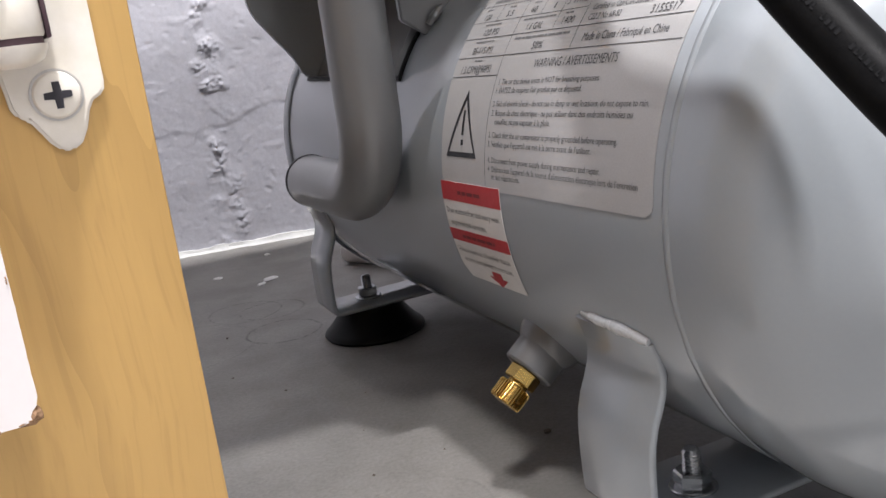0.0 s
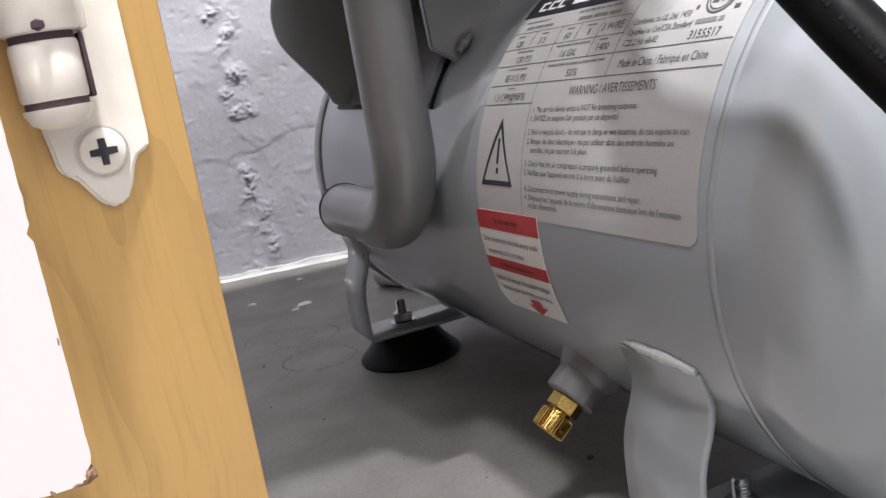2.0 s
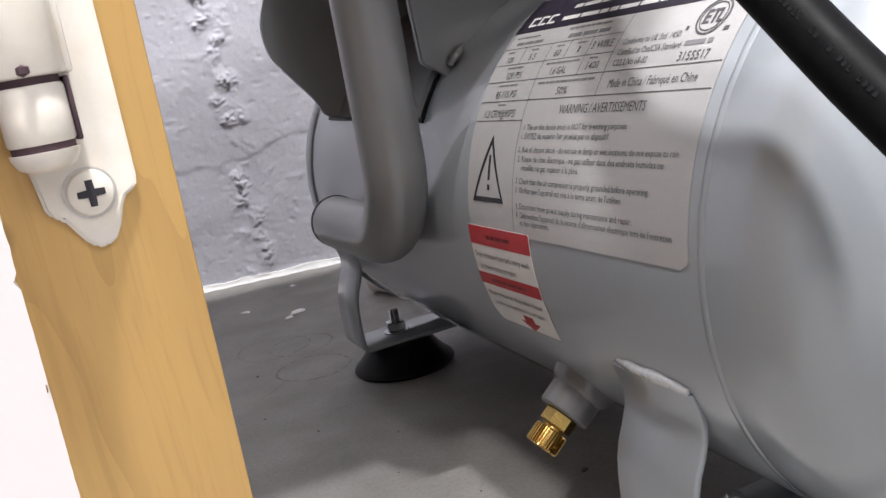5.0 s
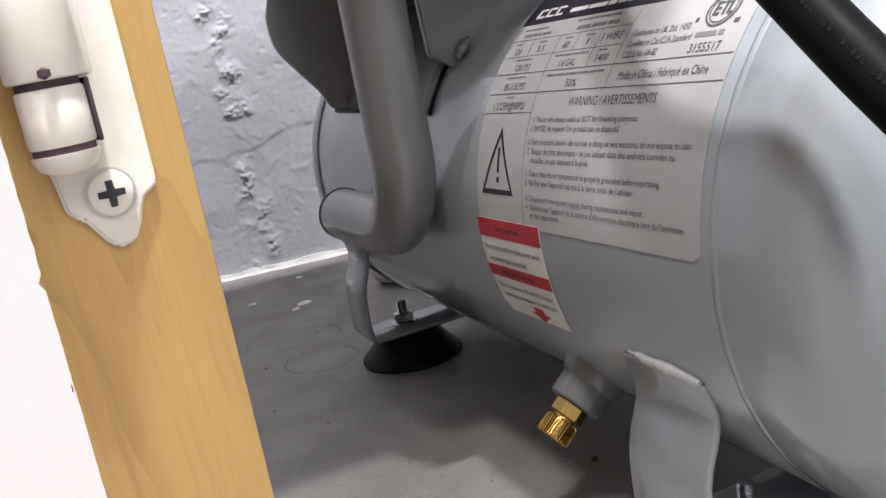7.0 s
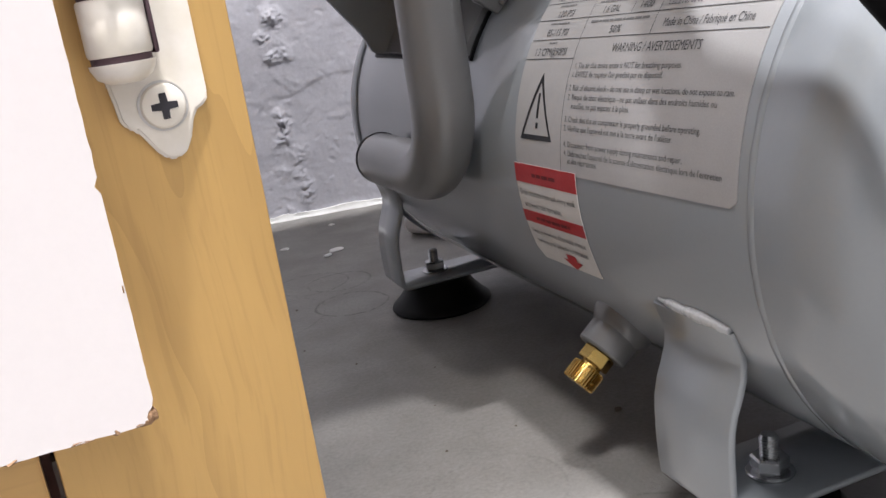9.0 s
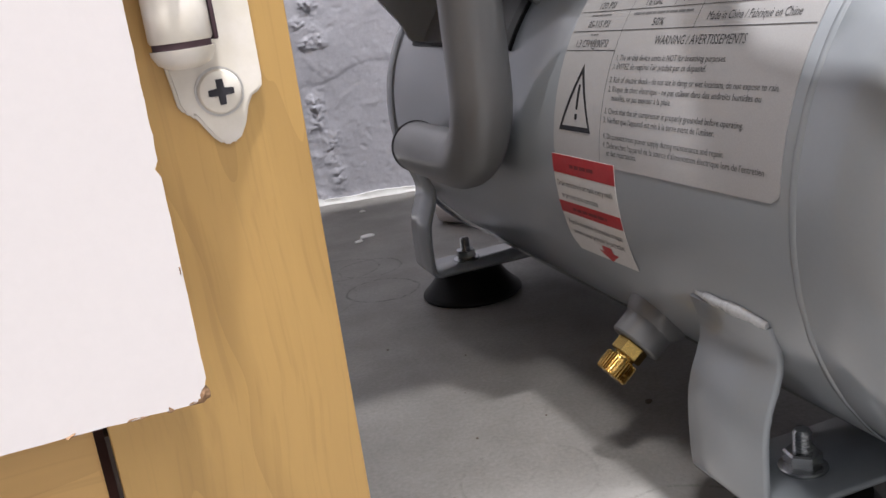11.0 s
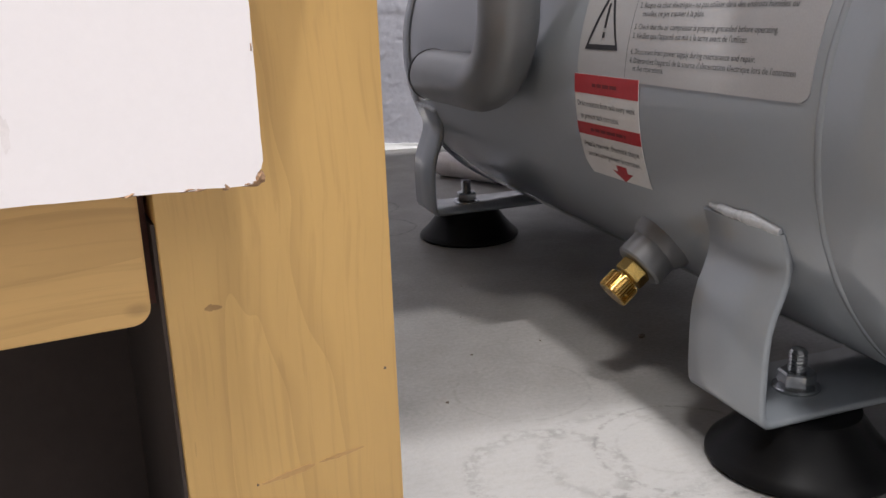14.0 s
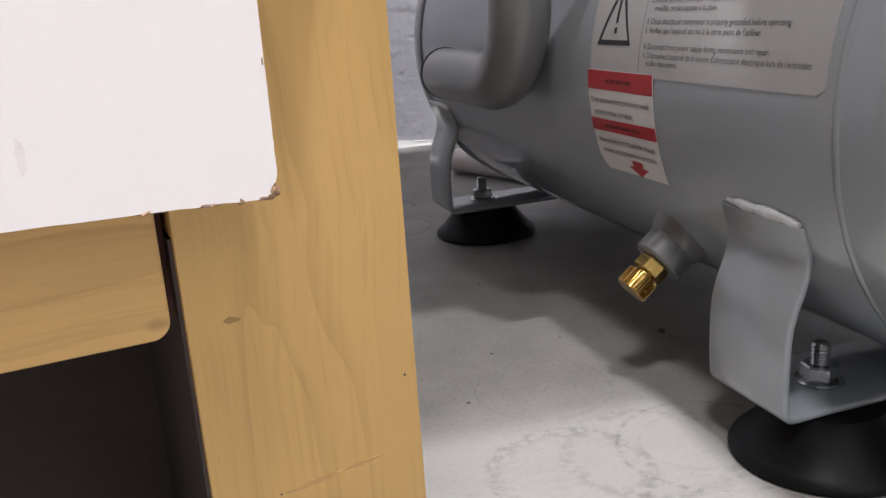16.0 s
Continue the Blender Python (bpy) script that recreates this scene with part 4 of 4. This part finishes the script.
def knob():
    """A round head with straight square-cut ridges."""
    bm = bmesh.new()
    n = 34
    rings = []
    for r, z, g in ((0.0036, 0.0160, 0), (0.0038, 0.0172, 0), (0.0052, 0.0174, 0.2), (0.0057, 0.0178, 1), (0.0058, 0.0182, 1), (0.0058, 0.0236, 1), (0.0056, 0.0240, 0.6), (0.0050, 0.0244, 0)):
        ring = []
        for k in range(4 * n):
            q = r - (0.0008 * g if k % 4 > 1 else 0)
            a = 2 * math.pi * (k // 4 + (0.0, 0.42, 0.58, 0.84)[k % 4]) / n
            ring.append(bm.verts.new((q * math.cos(a), q * math.sin(a), z)))
        rings.append(ring)
    for a, b in zip(rings, rings[1:]):
        for k in range(4 * n):
            bm.faces.new((a[k], a[(k + 1) % (4 * n)], b[(k + 1) % (4 * n)], b[k]))
    bm.faces.new(rings[-1])
    bm.transform(DR)
    return bm


part("knob", knob(), BRASS, valve, "knurled brass knob", smooth=25)

# carrying handle: a bent tube against the tank's side
hx = -(R + 0.0125)
bend = [(hx, 0.162 - 0.032 * math.cos(radians(a)), 0.130 - 0.032 * math.sin(radians(a))) for a in range(0, 91, 9)]
handle_path = [Vector(p) for p in [(hx + 0.03, 0.125, 0.30), (hx + 0.012, 0.127, 0.27), (hx + 0.003, 0.129, 0.235), (hx, 0.130, 0.19), (hx, 0.130, 0.16)] + bend + [(hx, 0.19, 0.0975), (hx, 0.205, 0.097), (hx + 0.001, 0.2185, 0.0965)]]
handle = part("handle", tube(handle_path, 0.0115, 36), SHADED_GREY_PAINT, comp, "bent grey steel tube handle", smooth=50)
# black ring drawn in place of the contact shadow where the tube ends
part("end_shadow_ring", tube([Vector((hx + 0.001, 0.2180, 0.0965)), Vector((hx + 0.001, 0.2200, 0.0965))], 0.0118, 36), RUBBER, handle, "thin black ring for the contact shadow at the tube end")

# pump mount: a saddle plate on the tank, two upright plates and a deck above
saddle = bmesh.new()
rows = []
for k in range(17):
    th = radians(27 + 60 * k / 16)
    rows.append([saddle.verts.new(on_tank(y, th, lift)) for y, lift in ((0.1475, 0.001), (0.262, 0.001), (0.262, 0.0036), (0.1475, 0.0036))])
for a, b in zip(rows, rows[1:]):
    for k in range(4):
        saddle.faces.new((a[k], a[(k + 1) % 4], b[(k + 1) % 4], b[k]))
saddle.faces.new(rows[0])
saddle.faces.new(rows[-1][::-1])
# thin black sheet, showing as a dark line along the saddle's edge
saddle_underlay = bmesh.new()
rows = []
for k in range(17):
    th = radians(25.9 + 62 * k / 16)
    rows.append([saddle_underlay.verts.new(on_tank(y, th, lift)) for y, lift in ((0.1460, -0.0005), (0.2635, -0.0005), (0.2635, 0.0012), (0.1460, 0.0012))])
for a, b in zip(rows, rows[1:]):
    for k in range(4):
        saddle_underlay.faces.new((a[k], a[(k + 1) % 4], b[(k + 1) % 4], b[k]))
saddle_underlay.faces.new(rows[0])
saddle_underlay.faces.new(rows[-1][::-1])
mount = part("mount_saddle", saddle, SHADED_GREY_PAINT, comp, "curved grey steel saddle plate", smooth=50)


def far_plate():
    pts = [(0.05, 0.205), (-0.096, 0.205)]
    pts += [(p.x, p.z) for p in smooth_path([(-0.0985, 0.2020, 0.2020), (-0.1025, 0, 0.1930), (-0.1046, 0, 0.1840), (-0.1028, 0, 0.1725), (-0.0955, 0, 0.1618), (-0.0870, 0, 0.1505), (-0.0830, 0, 0.1420)], 5)]
    pts += [((R + 0.003) * -math.cos(radians(a)), H + (R + 0.003) * math.sin(radians(a))) for a in range(27, 126, 7)]
    bm = extrude_outline(pts, 0.003, "y", 0.0006)
    bm.transform(Matrix.Translation((0, 0.240, 0)))
    return bm


def near_plate():
    pts = [(0.05, 0.205), (-0.0752, 0.205), (-0.0745, 0.18), (-0.0735, 0.160)]
    pts += [((R - 0.0004) * -math.cos(radians(a)), H + (R - 0.0004) * math.sin(radians(a))) for a in range(39, 126, 6)]
    bm = extrude_outline(pts, 0.003, "y", 0.0005)
    bm.transform(Matrix.Translation((0, 0.139, 0)))
    return bm


part("saddle_underlay", saddle_underlay, RUBBER, mount, "thin black sheet under the saddle plate", smooth=50)
part("far_plate", far_plate(), GREY_PAINT, mount, smooth=30)
part("near_plate", near_plate(), SHADED_GREY_PAINT, mount, smooth=30)
part("deck", box(-0.085, 0.085, 0.118, 0.27, 0.205, 0.208, 0.001), GREY_PAINT, mount)
part("weld_bead", weld_bead([on_tank(0.137, radians(41), 0.002), on_tank(0.1365, radians(44), 0.002), on_tank(0.136, radians(47), 0.002)], 0.0013, 1.0), SHADED_GREY_PAINT, mount)

part("pump_housing", box(-0.100, 0.100, 0.085, 0.285, 0.2105, 0.350, 0.004, 2), GREY_PAINT, mount, "grey pump housing on the deck")

# cord over the front end
cord_path = smooth_path([(-0.02, 0.085, 0.222), (-0.0548, 0.0382, 0.2204), (-0.0747, 0.0032, 0.207), (-0.0796, -0.0203, 0.1882), (-0.0804, -0.044, 0.1669), (-0.0804, -0.0657, 0.1469),
                         (-0.0766, -0.0889, 0.1248), (-0.0548, -0.1121, 0.0943), (0, -0.145, 0.055), (0.1, -0.17, 0.02), (0.22, -0.19, 0.0055), (0.36, -0.2, 0.0056)], 8)
cord = part("power_cord", tube(cord_path, 0.0056, 24), CORD, comp, "thick black rubber power cord")


def cord_marks():
    """Faint raised marks moulded along the cord, too small to read."""
    bm = bmesh.new()
    rng = random.Random(4)
    for a, b in zip(cord_path[18:52], cord_path[19:53]):
        d = (b - a).normalized()
        n = Vector((-0.75, -0.55, 0.35))
        n = (n - d * n.dot(d)).normalized()
        w = d.cross(n)
        for k in range(3):
            if rng.random() < 0.3:
                continue
            c = a.lerp(b, (k + 0.5) / 3) + n * 0.00555
            for u0, u1, v0, v1 in ((-0.00014, 0.00014, -0.0007, 0.0007), (0.00014, 0.0006, 0.0004 * rng.choice((-1, 1)), 0.0007)):
                q = [bm.verts.new(c + d * u + w * v + n * o) for u, v, o in ((u0, v0, 0.00012), (u1, v0, 0.00012), (u1, v1, 0.00012), (u0, v1, 0.00012))]
                bm.faces.new(q)
    return bm


part("cord_marks", cord_marks(), CORD_MARK, cord, "faint raised unreadable marks")
